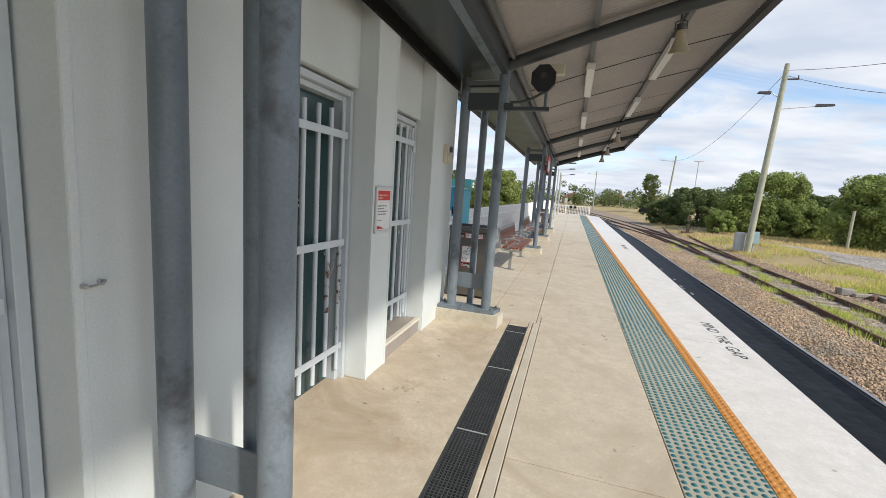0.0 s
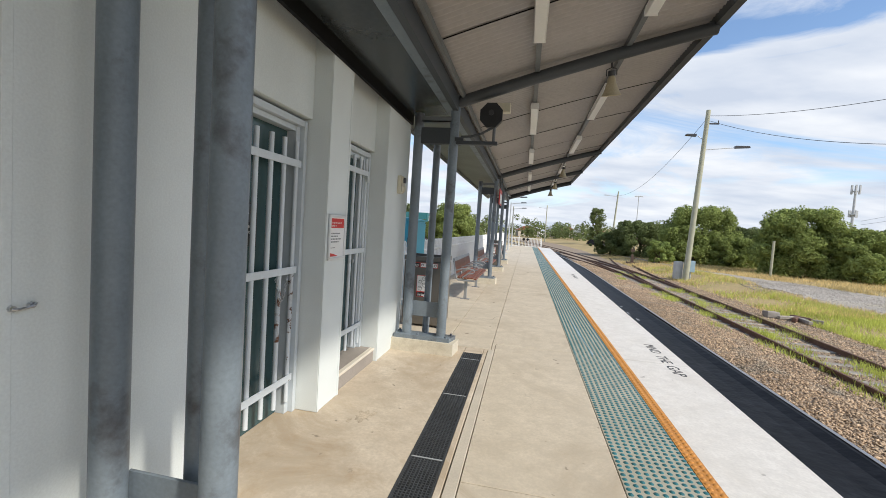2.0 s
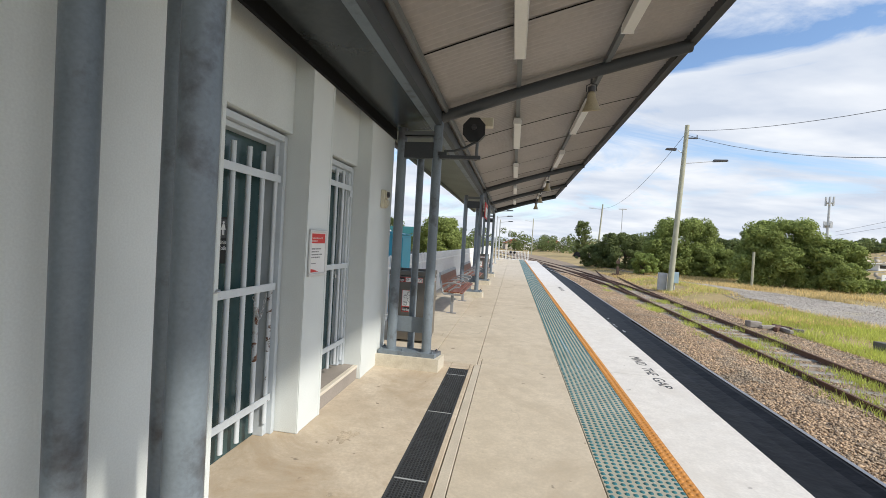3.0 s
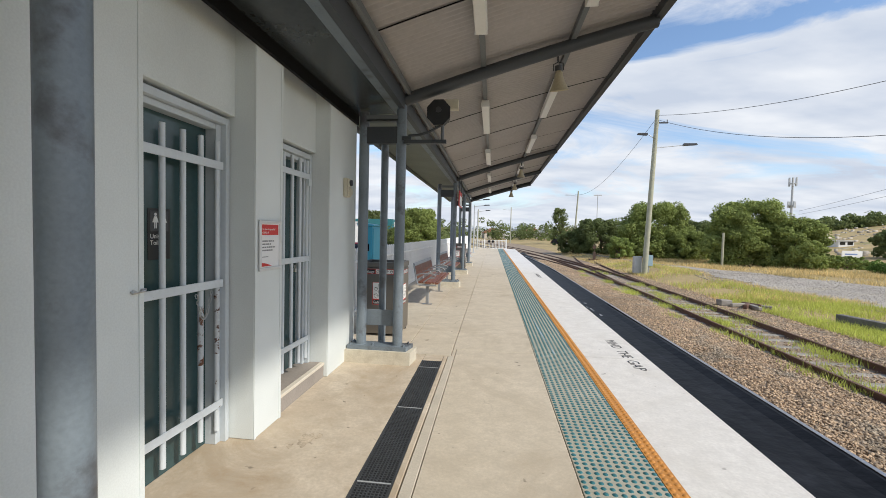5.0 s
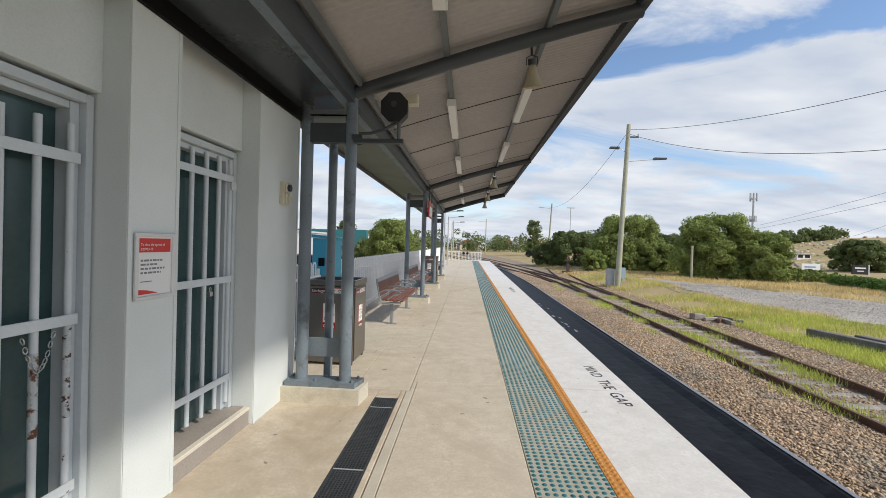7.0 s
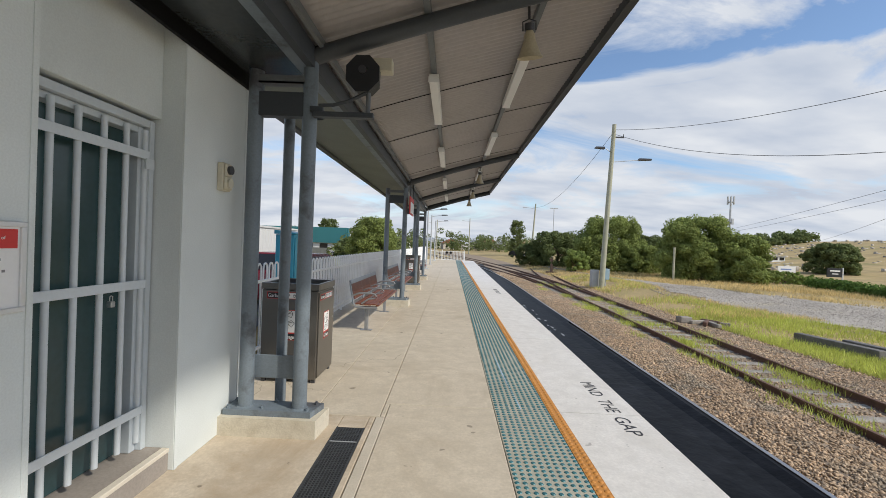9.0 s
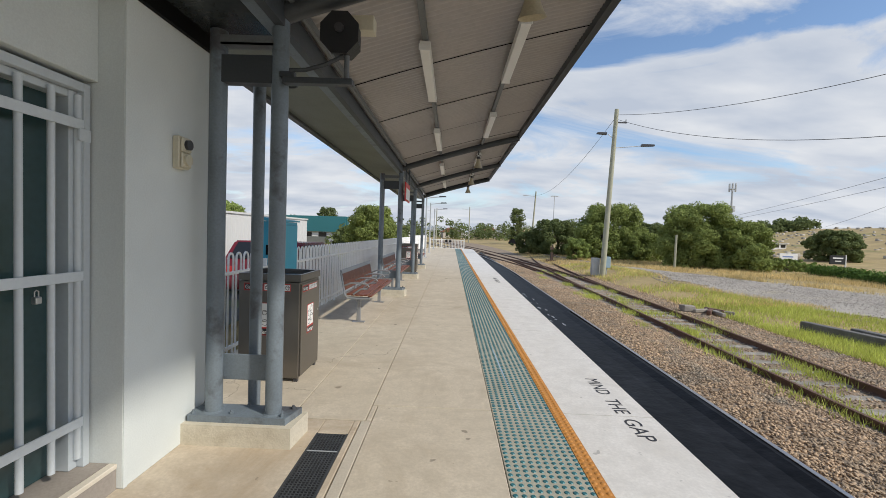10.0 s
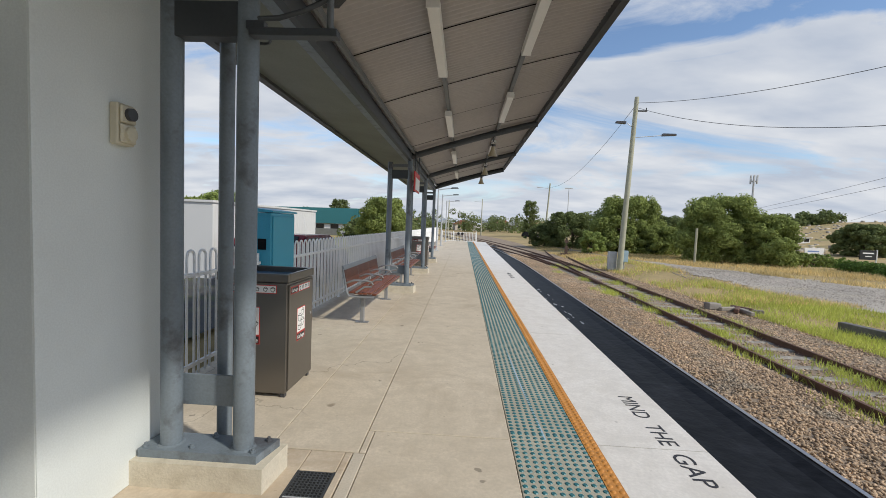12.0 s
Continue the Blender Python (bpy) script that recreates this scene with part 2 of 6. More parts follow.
M["paper"] = mat("paper", (0.82, 0.82, 0.81), 0.6, vary=0.02, bump=0)
M["red"] = mat("red_print", (0.62, 0.04, 0.035), 0.5, vary=0.03, bump=0)
M["ink"] = mat("ink", (0.03, 0.03, 0.035), 0.6, vary=0.05, bump=0)
M["white"] = mat("white_print", (0.82, 0.82, 0.80), 0.5, vary=0.02, bump=0)
M["plate"] = mat("sign_plate", (0.02, 0.022, 0.025), 0.35, vary=0.05, bump=0)
M["bin"] = mat("bin_steel", (0.20, 0.185, 0.165), 0.32, metal=0.75, vary=0.06, size=2, grain=140, bump=0.03)
M["slat"] = mat("bench_timber", (0.19, 0.062, 0.032), 0.42, vary=0.15, size=6, grain=40, bump=0.1, each=0.15)
M["bench_metal"] = mat("bench_metal", (0.33, 0.34, 0.35), 0.4, metal=0.4, vary=0.06)
M["asphalt"] = mat("asphalt", (0.06, 0.06, 0.058), 0.9, vary=0.2, size=2, grain=50, bump=0.4, stain=(0.07, 0.085, 0.035), stain_at=(0.5, 0.65), stain_size=1.0)
M["fence"] = mat("fence_paint", (0.87, 0.87, 0.855), 0.5, vary=0.05)
M["locker"] = mat("blue_cabinet", (0.06, 0.38, 0.54), 0.4, vary=0.06, size=1.5)
M["ballast"] = mat("ballast_stone", (0.45, 0.325, 0.21), 0.9, vary=0.15, size=0.6, grain=40, each=0.5, stain=(0.37, 0.31, 0.23), stain_at=(0.5, 0.68), stain_size=1.5)
M["rail"] = mat("rail_side", (0.085, 0.055, 0.042), 0.65, metal=0.2, vary=0.2, size=6)
M["railtop"] = mat("rail_head", (0.42, 0.41, 0.41), 0.32, metal=0.9, vary=0.1, size=5)
M["rust_rail"] = mat("rusty_rail", (0.14, 0.075, 0.05), 0.75, vary=0.2, size=6)
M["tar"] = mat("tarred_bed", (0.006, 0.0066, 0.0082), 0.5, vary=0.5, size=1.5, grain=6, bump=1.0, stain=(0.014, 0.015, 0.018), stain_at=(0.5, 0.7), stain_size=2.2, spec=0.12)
M["sleeper"] = mat("sleeper_timber", (0.31, 0.28, 0.235), 0.9, vary=0.3, size=5, grain=40, bump=0.3, each=0.15)


def foliage(name, base, through_light=0.35, each=0.4):
    """Leaf colour with some daylight passing through the blade."""
    m = mat(name, base, 0.6, vary=0.18, size=0.6, grain=3, bump=0, each=each, spec=0.08)
    n, l = m.node_tree.nodes, m.node_tree.links
    b = n["Principled BSDF"]
    tr = n.new("ShaderNodeBsdfTranslucent")
    src = b.inputs["Base Color"].links[0].from_socket
    l.new(src, tr.inputs["Color"])
    mx = n.new("ShaderNodeMixShader")
    mx.inputs[0].default_value = through_light
    l.new(b.outputs[0], mx.inputs[1])
    l.new(tr.outputs[0], mx.inputs[2])
    l.new(mx.outputs[0], n["Material Output"].inputs["Surface"])
    return m


M["leaf"] = foliage("leaf", (0.285, 0.34, 0.11), 0.38, 0.22)
M["leaf_dark"] = foliage("leaf_dark", (0.185, 0.225, 0.09), 0.38, 0.22)
M["leaf_light"] = foliage("leaf_light", (0.31, 0.385, 0.12), 0.36, 0.3)
M["gravel_stone"] = mat("gravel_stone", (0.43, 0.39, 0.34), 0.9, vary=0.15, size=0.6, grain=30, each=0.45)
M["bark"] = mat("bark", (0.12, 0.09, 0.065), 0.9, vary=0.2, size=3, grain=20, bump=0.5)
M["dry"] = foliage("dry_grass", (0.72, 0.57, 0.28), 0.3, 0.35)
M["green"] = foliage("green_grass", (0.56, 0.60, 0.15), 0.3, 0.25)
M["pole"] = mat("pole_timber", (0.40, 0.40, 0.30), 0.85, vary=0.12, size=3, grain=30, bump=0.2)
M["wire"] = mat("wire", (0.05, 0.05, 0.055), 0.6, bump=0)
M["galv"] = mat("galvanised_dull", (0.50, 0.52, 0.53), 0.5, metal=0.3, vary=0.08)
M["teal_wall"] = mat("teal_cladding", (0.03, 0.17, 0.19), 0.5, vary=0.06, size=0.2)
M["offwhite"] = mat("offwhite_cladding", (0.70, 0.70, 0.68), 0.55, vary=0.04, size=0.6)
M["brickish"] = mat("terracotta_tile", (0.33, 0.12, 0.07), 0.8, vary=0.1, size=0.5)
M["house"] = mat("house_wall", (0.55, 0.50, 0.44), 0.8, vary=0.08, size=0.4)
M["stone"] = mat("headstone", (0.42, 0.38, 0.32), 0.8, vary=0.1, each=0.4)
M["hedge"] = foliage("hedge_leaf", (0.15, 0.24, 0.06), 0.4)
M["car_red"] = mat("car_red", (0.16, 0.012, 0.02), 0.25, vary=0.03, bump=0)
M["glass_dark"] = mat("tinted_glass", (0.012, 0.014, 0.017), 0.08, vary=0.02, bump=0)
M["rubber"] = mat("rubber", (0.015, 0.015, 0.015), 0.8)


# ---- building blocks ----
def box(bm, x0, x1, y0, y1, z0, z1, bevel=0.0):
    r = bmesh.ops.create_cube(bm, size=1.0)
    vs = r["verts"]
    for v in vs:
        v.co = Vector((x0 + (v.co.x + 0.5) * (x1 - x0), y0 + (v.co.y + 0.5) * (y1 - y0), z0 + (v.co.z + 0.5) * (z1 - z0)))
    if bevel:
        es = list({e for v in vs for e in v.link_edges})
        bmesh.ops.bevel(bm, geom=es, offset=bevel, segments=1, affect="EDGES")
    return bm


def rod(bm, p0, p1, r, n=10, r2=None):
    p0, p1 = Vector(p0), Vector(p1)
    m = Matrix.Translation((p0 + p1) / 2) @ (p1 - p0).to_track_quat("Z", "Y").to_matrix().to_4x4()
    bmesh.ops.create_cone(bm, cap_ends=True, segments=n, radius1=r, radius2=r if r2 is None else r2, depth=(p1 - p0).length, matrix=m)
    return bm


def prism(bm, pts, axis, a, b):
    """A flat outline, pushed from a to b along an axis; pts are the other two coordinates in order."""
    def at(p, d):
        c = list(p)
        c.insert("xyz".index(axis), d)
        return Vector(c)
    v0 = [bm.verts.new(at(p, a)) for p in pts]
    v1 = [bm.verts.new(at(p, b)) for p in pts]
    k = len(pts)
    bm.faces.new(v0)
    bm.faces.new(v1[::-1])
    for i in range(k):
        bm.faces.new((v0[(i + 1) % k], v0[i], v1[i], v1[(i + 1) % k]))
    bmesh.ops.recalc_face_normals(bm, faces=bm.faces)
    return bm


def tube(bm, pts, r, n=6):
    """A round bar bent through the points."""
    rings = []
    pts = [Vector(p) for p in pts]
    for i, p in enumerate(pts):
        d = (pts[min(i + 1, len(pts) - 1)] - pts[max(i - 1, 0)]).normalized()
        q = d.to_track_quat("Z", "Y")
        rings.append([bm.verts.new(p + q @ Vector((r * math.cos(2 * math.pi * k / n), r * math.sin(2 * math.pi * k / n), 0))) for k in range(n)])
    for a, b in zip(rings, rings[1:]):
        for k in range(n):
            bm.faces.new((a[k], a[(k + 1) % n], b[(k + 1) % n], b[k]))
    bm.faces.new(rings[0][::-1])
    bm.faces.new(rings[-1])
    return bm


def mesh_of(bm, name, material, smooth=False):
    me = bpy.data.meshes.new(name)
    bm.to_mesh(me)
    bm.free()
    me.materials.append(material)
    if smooth:
        me.shade_smooth()
        me.set_sharp_from_angle(angle=radians(40))
    return me


def part(name, bm, material, parent, label="", smooth=False):
    ob = new(name, mesh_of(bm, name, material, smooth))
    ob.parent = parent
    return tagged(ob, label)


def thing(name, label, category, group="", kind="", at=(0, 0, 0), turn=0.0):
    ob = new(name)
    ob.empty_display_size = 0.2
    ob.matrix_world = pose(*at, 0, 0, turn)
    return tagged(ob, label, category, group, kind)


def single(name, bm, material, label, category, group="", kind="", at=(0, 0, 0), smooth=False):
    ob = new(name, mesh_of(bm, name, material, smooth))
    ob.matrix_world = pose(*at)
    return tagged(ob, label, category, group, kind)


def shared(name, me, parent, at, turn=0.0):
    ob = new(name, me)
    ob.parent = parent
    ob.matrix_basis = pose(*at, 0, 0, turn)
    return ob


def raw(name, verts, faces, material, label="", category="", kind="", parent=None):
    me = bpy.data.meshes.new(name)
    me.from_pydata([], [], []) if False else None
    verts = np.asarray(verts, np.float32)
    faces = np.asarray(faces, np.int32)
    k = faces.shape[1]
    me.vertices.add(len(verts))
    me.vertices.foreach_set("co", verts.ravel())
    me.loops.add(faces.size)
    me.loops.foreach_set("vertex_index", faces.ravel())
    me.polygons.add(len(faces))
    me.polygons.foreach_set("loop_start", np.arange(0, faces.size, k, dtype=np.int32))
    me.update(calc_edges=True)
    me.validate()
    me.materials.append(material)
    ob = new(name, me)
    ob.parent = parent
    return tagged(ob, label, category, "", kind)


def words(name, text, size, material, parent, m, label="", width=None):
    cu = bpy.data.curves.new(name, "FONT")
    cu.body, cu.size, cu.extrude = text, size, 0.0006
    tmp = bpy.data.objects.new(name, cu)
    scene.collection.objects.link(tmp)
    bpy.context.view_layer.update()
    me = bpy.data.meshes.new_from_object(tmp)
    bpy.data.objects.remove(tmp)
    me.materials.append(material)
    if width:
        xs = [v.co.x for v in me.vertices]
        k = width / (max(xs) - min(xs))
        for v in me.vertices:
            v.co.x = (v.co.x - min(xs)) * k
    ob = new(name, me)
    ob.parent = parent
    ob.matrix_basis = m
    return tagged(ob, label)


# ---- ground ----
def lift(x, y):
    """Height of the land."""
    d = math.hypot(x, y)
    right = -1.42 if 2 < x < 10.5 and y < 50 else -1.15
    right += 0.38 * min(1, max(0, (x - 11) / 2.5)) * min(1, max(0, (y - 18) / 12))
    if x > 45:
        right += 7.5 * min(1, max(0, (x - 45) / 65)) ** 1.3 * min(1, max(0, (y - 20) / 60))
    if y > 130:
        right += min(6, (y - 130) * 0.012)
    left = -0.12 - 0.9 * min(1, max(0, (y - 12) / 50))
    if y > 130:
        left += min(6, (y - 130) * 0.012)
    k = min(1, max(0, (-0.9 - x) / 0.8)) if y < 41 else min(1, max(0, (-3 - x) / 6))
    return right * (1 - k) + left * k


def steps(spots):
    out = []
    for a, b, d in spots:
        out += list(np.arange(a, b, d))
    return out + [spots[-1][1]]


gx = steps([(-1500, -200, 260), (-200, -40, 16), (-40, -4, 3), (-4, -0.5, 0.4), (-0.5, 4, 1.5), (4, 40, 2.0), (40, 140, 5), (140, 300, 40), (300, 1500, 300)])
gy = steps([(-400, -20, 60), (-20, 60, 2.0), (60, 140, 4), (140, 300, 20), (300, 2000, 200)])
gv = [(x, y, lift(x, y)) for y in gy for x in gx]
nx = len(gx)
gf = [(j * nx + i, j * nx + i + 1, (j + 1) * nx + i + 1, (j + 1) * nx + i) for j in range(len(gy) - 1) for i in range(nx - 1)]


def ground_material():
    m = mat("ground_soil", (0.40, 0.30, 0.14), 0.95, vary=0.18, size=0.35, grain=9, bump=0.5, stain=(0.22, 0.22, 0.07), stain_at=(0.54, 0.70), stain_size=0.16)
    return m


M["ground"] = ground_material()
raw("ground", gv, gf, M["ground"], "dry grassy soil reaching to the horizon", "ground", "structure")

# gravel yard beyond the tracks
def ribbon(name, pts, half, z, material, label, cat, kind="structure", rag=0.0):
    bm = bmesh.new()
    prev = None
    rnd = random.Random(3)
    for i, (x, y) in enumerate(pts):
        h = half[i] if isinstance(half, (list, tuple)) else half
        h0, h1 = h * (1 + rnd.uniform(-rag, rag)), h * (1 + rnd.uniform(-rag, rag))
        a, b = pts[max(i - 1, 0)], pts[min(i + 1, len(pts) - 1)]
        d = Vector((b[0] - a[0], b[1] - a[1])).normalized()
        s = Vector((d.y, -d.x))
        va = bm.verts.new((x - s.x * h0, y - s.y * h0, lift(x - s.x * h0, y - s.y * h0) + z))
        vb = bm.verts.new((x + s.x * h1, y + s.y * h1, lift(x + s.x * h1, y + s.y * h1) + z))
        if prev:
            bm.faces.new((prev[0], prev[1], vb, va))
        prev = (va, vb)
    bmesh.ops.recalc_face_normals(bm, faces=bm.faces)
    return single(name, bm, material, label, cat, kind=kind)


M["gravel"] = mat("grey_gravel", (0.41, 0.37, 0.315), 0.95, vary=0.2, size=0.8, grain=14, bump=0.8, stain=(0.36, 0.31, 0.2), stain_at=(0.55, 0.7), stain_size=0.4)
yard = [(34, 6), (28, 13), (23.5, 18.5), (20, 23.5), (18, 28), (17, 33), (15.9, 37)]
yard_half = [5.6, 5.2, 4.9, 4.3, 2.7, 1.1, 0.6]
fine_pts, fine_half = [], []
for (pa, pb), (ha, hb) in zip(zip(yard, yard[1:]), zip(yard_half, yard_half[1:])):
    for k in range(9):
        u = k / 9
        fine_pts.append((pa[0] + (pb[0] - pa[0]) * u, pa[1] + (pb[1] - pa[1]) * u))
        fine_half.append(ha + (hb - ha) * u)
ribbon("gravel_yard", fine_pts, fine_half, 0.03, M["gravel"], "grey gravel service yard and track beside the railway", "gravel yard", rag=0.22)
ribbon("dirt_track", [(17.0, 33), (15.9, 36), (15.0, 40), (14.2, 46), (13.7, 56), (13.5, 66)], [1.0, 0.7, 0.6, 0.6, 0.6, 0.5], 0.022, M["dirt"], "worn brown dirt track through the grass", "dirt track", rag=0.25)

ribbon("car_park", [(-7.5, y) for y in range(7, 29)], 5.75, 0.006, M["asphalt"], "mossy dark asphalt car park behind the platform fence", "car park")

# ballast bed under both tracks
M["bed"] = mat("ballast_bed", (0.29, 0.225, 0.16), 0.95, vary=0.25, size=2, grain=22, bump=1.0)
bm = bmesh.new()
prism(bm, [(3.6, -1.3), (3.6, -1.17), (6.1, -1.14), (6.8, -1.08), (7.8, -1.10), (8.05, -1.15), (9.9, -1.15), (10.2, -1.12), (11.3, -1.13), (12.1, -1.3)], "y", -12, 48)
single("ballast_bed", bm, M["bed"], "brown crushed stone bed under the tracks", "ballast", kind="structure")
ribbon("ballast_far", [(6.3, 47), (6.6, 70), (5.5, 100), (0, 140)], [4.5, 4.6, 4.2, 4], 0.05, M["bed"], "brown crushed stone bed of the far tracks", "ballast")
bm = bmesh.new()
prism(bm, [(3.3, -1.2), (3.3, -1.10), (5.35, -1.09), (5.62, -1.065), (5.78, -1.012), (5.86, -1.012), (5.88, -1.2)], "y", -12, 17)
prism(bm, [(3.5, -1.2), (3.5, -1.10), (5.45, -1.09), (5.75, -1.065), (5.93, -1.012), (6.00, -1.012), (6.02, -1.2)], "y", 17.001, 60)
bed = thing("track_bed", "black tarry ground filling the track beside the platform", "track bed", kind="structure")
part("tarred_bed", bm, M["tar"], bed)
M["puddle"] = mat("shallow_water", (0.012, 0.013, 0.014), 0.12, vary=0.1, bump=0.04)
rp = random.Random(21)
for k in range(44):
    px_, py_ = rp.uniform(4.0, 5.3), rp.uniform(14.5, 23.0)
    ln, wd = rp.uniform(0.06, 0.22), rp.uniform(0.02, 0.06)
    ring = []
    for q in range(10):
        a = 2 * math.pi * q / 10
        ring.append((px_ + wd * math.cos(a) * rp.uniform(0.5, 1.2), py_ + ln * math.sin(a) * rp.uniform(0.6, 1.2)))
    zt = -1.10 + 0.01 * (px_ - 3.5) / 1.7
    part("puddle", prism(bmesh.new(), ring, "z", zt - 0.01, zt + 0.004), M["puddle"], bed, "shallow puddle")


# ---- rails ----
def rail_profile(cx, head):
    """Foot, web and head of a rail."""
    z = -1.0 + head
    return [(cx - 0.065, z - 0.155), (cx + 0.065, z - 0.155), (cx + 0.065, z - 0.145), (cx + 0.009, z - 0.125), (cx + 0.009, z - 0.04),
            (cx + 0.034, z - 0.032), (cx + 0.034, z - 0.003), (cx - 0.034, z - 0.003), (cx - 0.034, z - 0.032), (cx - 0.009, z - 0.04), (cx - 0.009, z - 0.125), (cx - 0.065, z - 0.145)]


def rail(pts, side, top, label, group):
    """A rail swept along plan points, with a separate running surface."""
    t = thing("rail", label, "rail", group, "structure")
    for name, prof, material in (("rail_body", rail_profile(0, 0), side),
                                 ("running_surface", [(-0.033, -1.003), (0.033, -1.003), (0.030, -0.999), (-0.030, -0.999)], top)):
        bm = bmesh.new()
        rings = []
        for i, (x, y) in enumerate(pts):
            a, b = pts[max(i - 1, 0)], pts[min(i + 1, len(pts) - 1)]
            d = Vector((b[0] - a[0], b[1] - a[1])).normalized()
            s = Vector((d.y, -d.x))
            rings.append([bm.verts.new((x + s.x * px, y + s.y * px, pz)) for px, pz in prof])
        k = len(prof)
        for a, b in zip(rings, rings[1:]):
            for q in range(k):
                bm.faces.new((a[q], a[(q + 1) % k], b[(q + 1) % k], b[q]))
        bm.faces.new(rings[0])
        bm.faces.new(rings[-1][::-1])
        bmesh.ops.recalc_face_normals(bm, faces=bm.faces)
        part(name, bm, material, t)
    return t


def bend(p0, p1, p2, n=24):
    out = []
    for i in range(n + 1):
        u = i / n
        out.append(tuple((1 - u) ** 2 * a + 2 * u * (1 - u) * b + u * u * c for a, b, c in zip(p0, p1, p2)))
    return out


def beside(pts, off):
    out = []
    for i, (x, y) in enumerate(pts):
        a, b = pts[max(i - 1, 0)], pts[min(i + 1, len(pts) - 1)]
        d = Vector((b[0] - a[0], b[1] - a[1])).normalized()
        out.append((x + d.y * off, y - d.x * off))
    return out


main_line = [(4.97, -12), (5.17, 9), (5.40, 30)] + bend((5.40, 30), (5.75, 72), (-12, 135))
loop_line = [(8.30, -12), (8.80, 10), (9.22, 20)] + bend((9.22, 20), (10.3, 62), (-4, 135))
cross_line = bend((9.35, 24), (10.1, 44), (17, 84))
link_line = bend((8.9, 34), (7.4, 50), (3.6, 70))
for pts, side, top, label, group in ((main_line, M["rail"], M["railtop"], "steel rail with a polished running surface beside the platform", "platform track"),
                                     (loop_line, M["rust_rail"], M["rust_rail"], "rusty steel rail of the second track", "second track"),
                                     (cross_line, M["rust_rail"], M["rust_rail"], "rusty steel rail of a diverging siding", "siding"),
                                     (link_line, M["rust_rail"], M["rust_rail"], "rusty steel rail linking the two tracks", "crossover")):
    for off in (-0.72, 0.72):
        rail(beside(pts, off), side, top, label, group)

# timber sleepers of the second track
tie_mesh = mesh_of(box(bmesh.new(), -1.2, 1.2, -0.11, 0.11, -0.2, 0, 0.012), "sleeper", M["sleeper"])
sleepers = thing("sleepers", "weathered grey timber sleepers under the second track", "sleepers", kind="structure")
rs = random.Random(5)
for i in range(60):
    y = 5 + i * 0.66
    shared("sleeper", tie_mesh, sleepers, (8.55 + 0.035 * (y - 5) + rs.uniform(-0.05, 0.05), y, -1.13 + rs.uniform(-0.012, 0.008)), rs.uniform(-1.5, 1.5))

# ---- platform ----
platform = thing("pavement", "concrete railway platform with saw-cut joints", "platform", kind="structure")
bm = bmesh.new()
prism(bm, [(-0.75, -12), (3.30, -12), (3.80, 43.0), (-0.75, 43.0)], "z", -1.25, -0.03)
part("platform_core", bm, M["joint"], platform)


def edge_x(y):
    """The platform edge follows the track, which drifts away from the building line."""
    return 3.52 + 0.010 * (y - 5)


def slab(name, x0, x1, y0, y1, material, label=""):
    part(name, box(bmesh.new(), x0, x1, y0, y1, -0.14, 0.0, 0.004), material, platform, label)


ys = [-12, -5.84, -2.78, 0.28, 3.34, 6.4, 9.46, 12.52, 15.58, 18.64, 24.76, 30.88, 37.0, 43.0]
for a, b in zip(ys, ys[1:]):
    slab("slab", 1.205 if a < 6 else 1.158, 2.168, a + 0.004, b - 0.004, M["concrete"])
    slab("tactile_bed", 2.172, 2.676, a + 0.004, b - 0.004, M["tactile_bed"])
    part("edge_slab", prism(bmesh.new(), [(2.779, a + 0.004), (edge_x(a), a + 0.004), (edge_x(b), b - 0.004), (2.779, b - 0.004)], "z", -0.14, 0.0), M["white_edge"], platform, "white painted platform edge")
slab("slab", 1.125, 1.20, -12, 6.10, M["strip"])
slab("slab", 1.158, 1.199, 6.108, 6.394, M["concrete"])
# apron in front of the building, left open along the drain
slab("apron", -0.75, 0.845, -12, 6.10, M["concrete_warm"])
slab("apron", 1.075, 1.117, -12, 6.10, M["concrete_warm"])
slab("apron", 0.849, 1.071, 5.885, 6.10, M["concrete_warm"])
ys2 = [6.108, 9.1, 12.14, 15.1, 18.1, 24.1, 30.1, 36.5, 43.0]
for a, b in zip(ys2, ys2[1:]):
    slab("slab", -0.75, 0.562, a + 0.003, b - 0.003, M["concrete"])
    slab("slab", 0.568, 1.152, a + 0.003, b - 0.003, M["concrete"])
part("edge_stripe", box(bmesh.new(), 2.678, 2.777, -12, 42.95, -0.1, 0.002), M["orange"], platform, "orange painted stripe")

# dried spills on the apron
M["spill"] = mat("brown_spill", (0.45, 0.375, 0.28), 0.9, vary=0.25, size=9, grain=60, bump=0.1)
rsp = random.Random(14)
for sx, sy, sr in ((0.35, 3.93, 0.085), (0.28, 3.83, 0.03), (0.42, 3.99, 0.035), (0.55, 3.25, 0.024), (0.62, 4.9, 0.018), (0.68, 5.3, 0.014), (0.2, 4.6, 0.016)):
    ring = []
    lobes = [(rsp.uniform(0.05, 0.16), rsp.uniform(0, 6.28), k) for k in (2, 3, 5, 7)]
    for q in range(40):
        a = 2 * math.pi * q / 40
        r = 0.8 * sr * (1 + sum(h * math.sin(k * a + p) for h, p, k in lobes))
        ring.append((sx + r * 0.8 * math.cos(a), sy + r * 1.3 * math.sin(a)))
    part("dried_spill", prism(bmesh.new(), ring, "z", 0.0002, 0.0012), M["spill"], platform, "brown dried spill")

part("paint_streak", prism(bmesh.new(), [(2.415, 6.42), (2.428, 6.42), (2.385, 7.5), (2.36, 8.6), (2.348, 8.6), (2.372, 7.5)], "z", 0.0005, 0.0022), mat("blue_white_streak", (0.35, 0.48, 0.58), 0.6), platform, "pale blue paint streak")

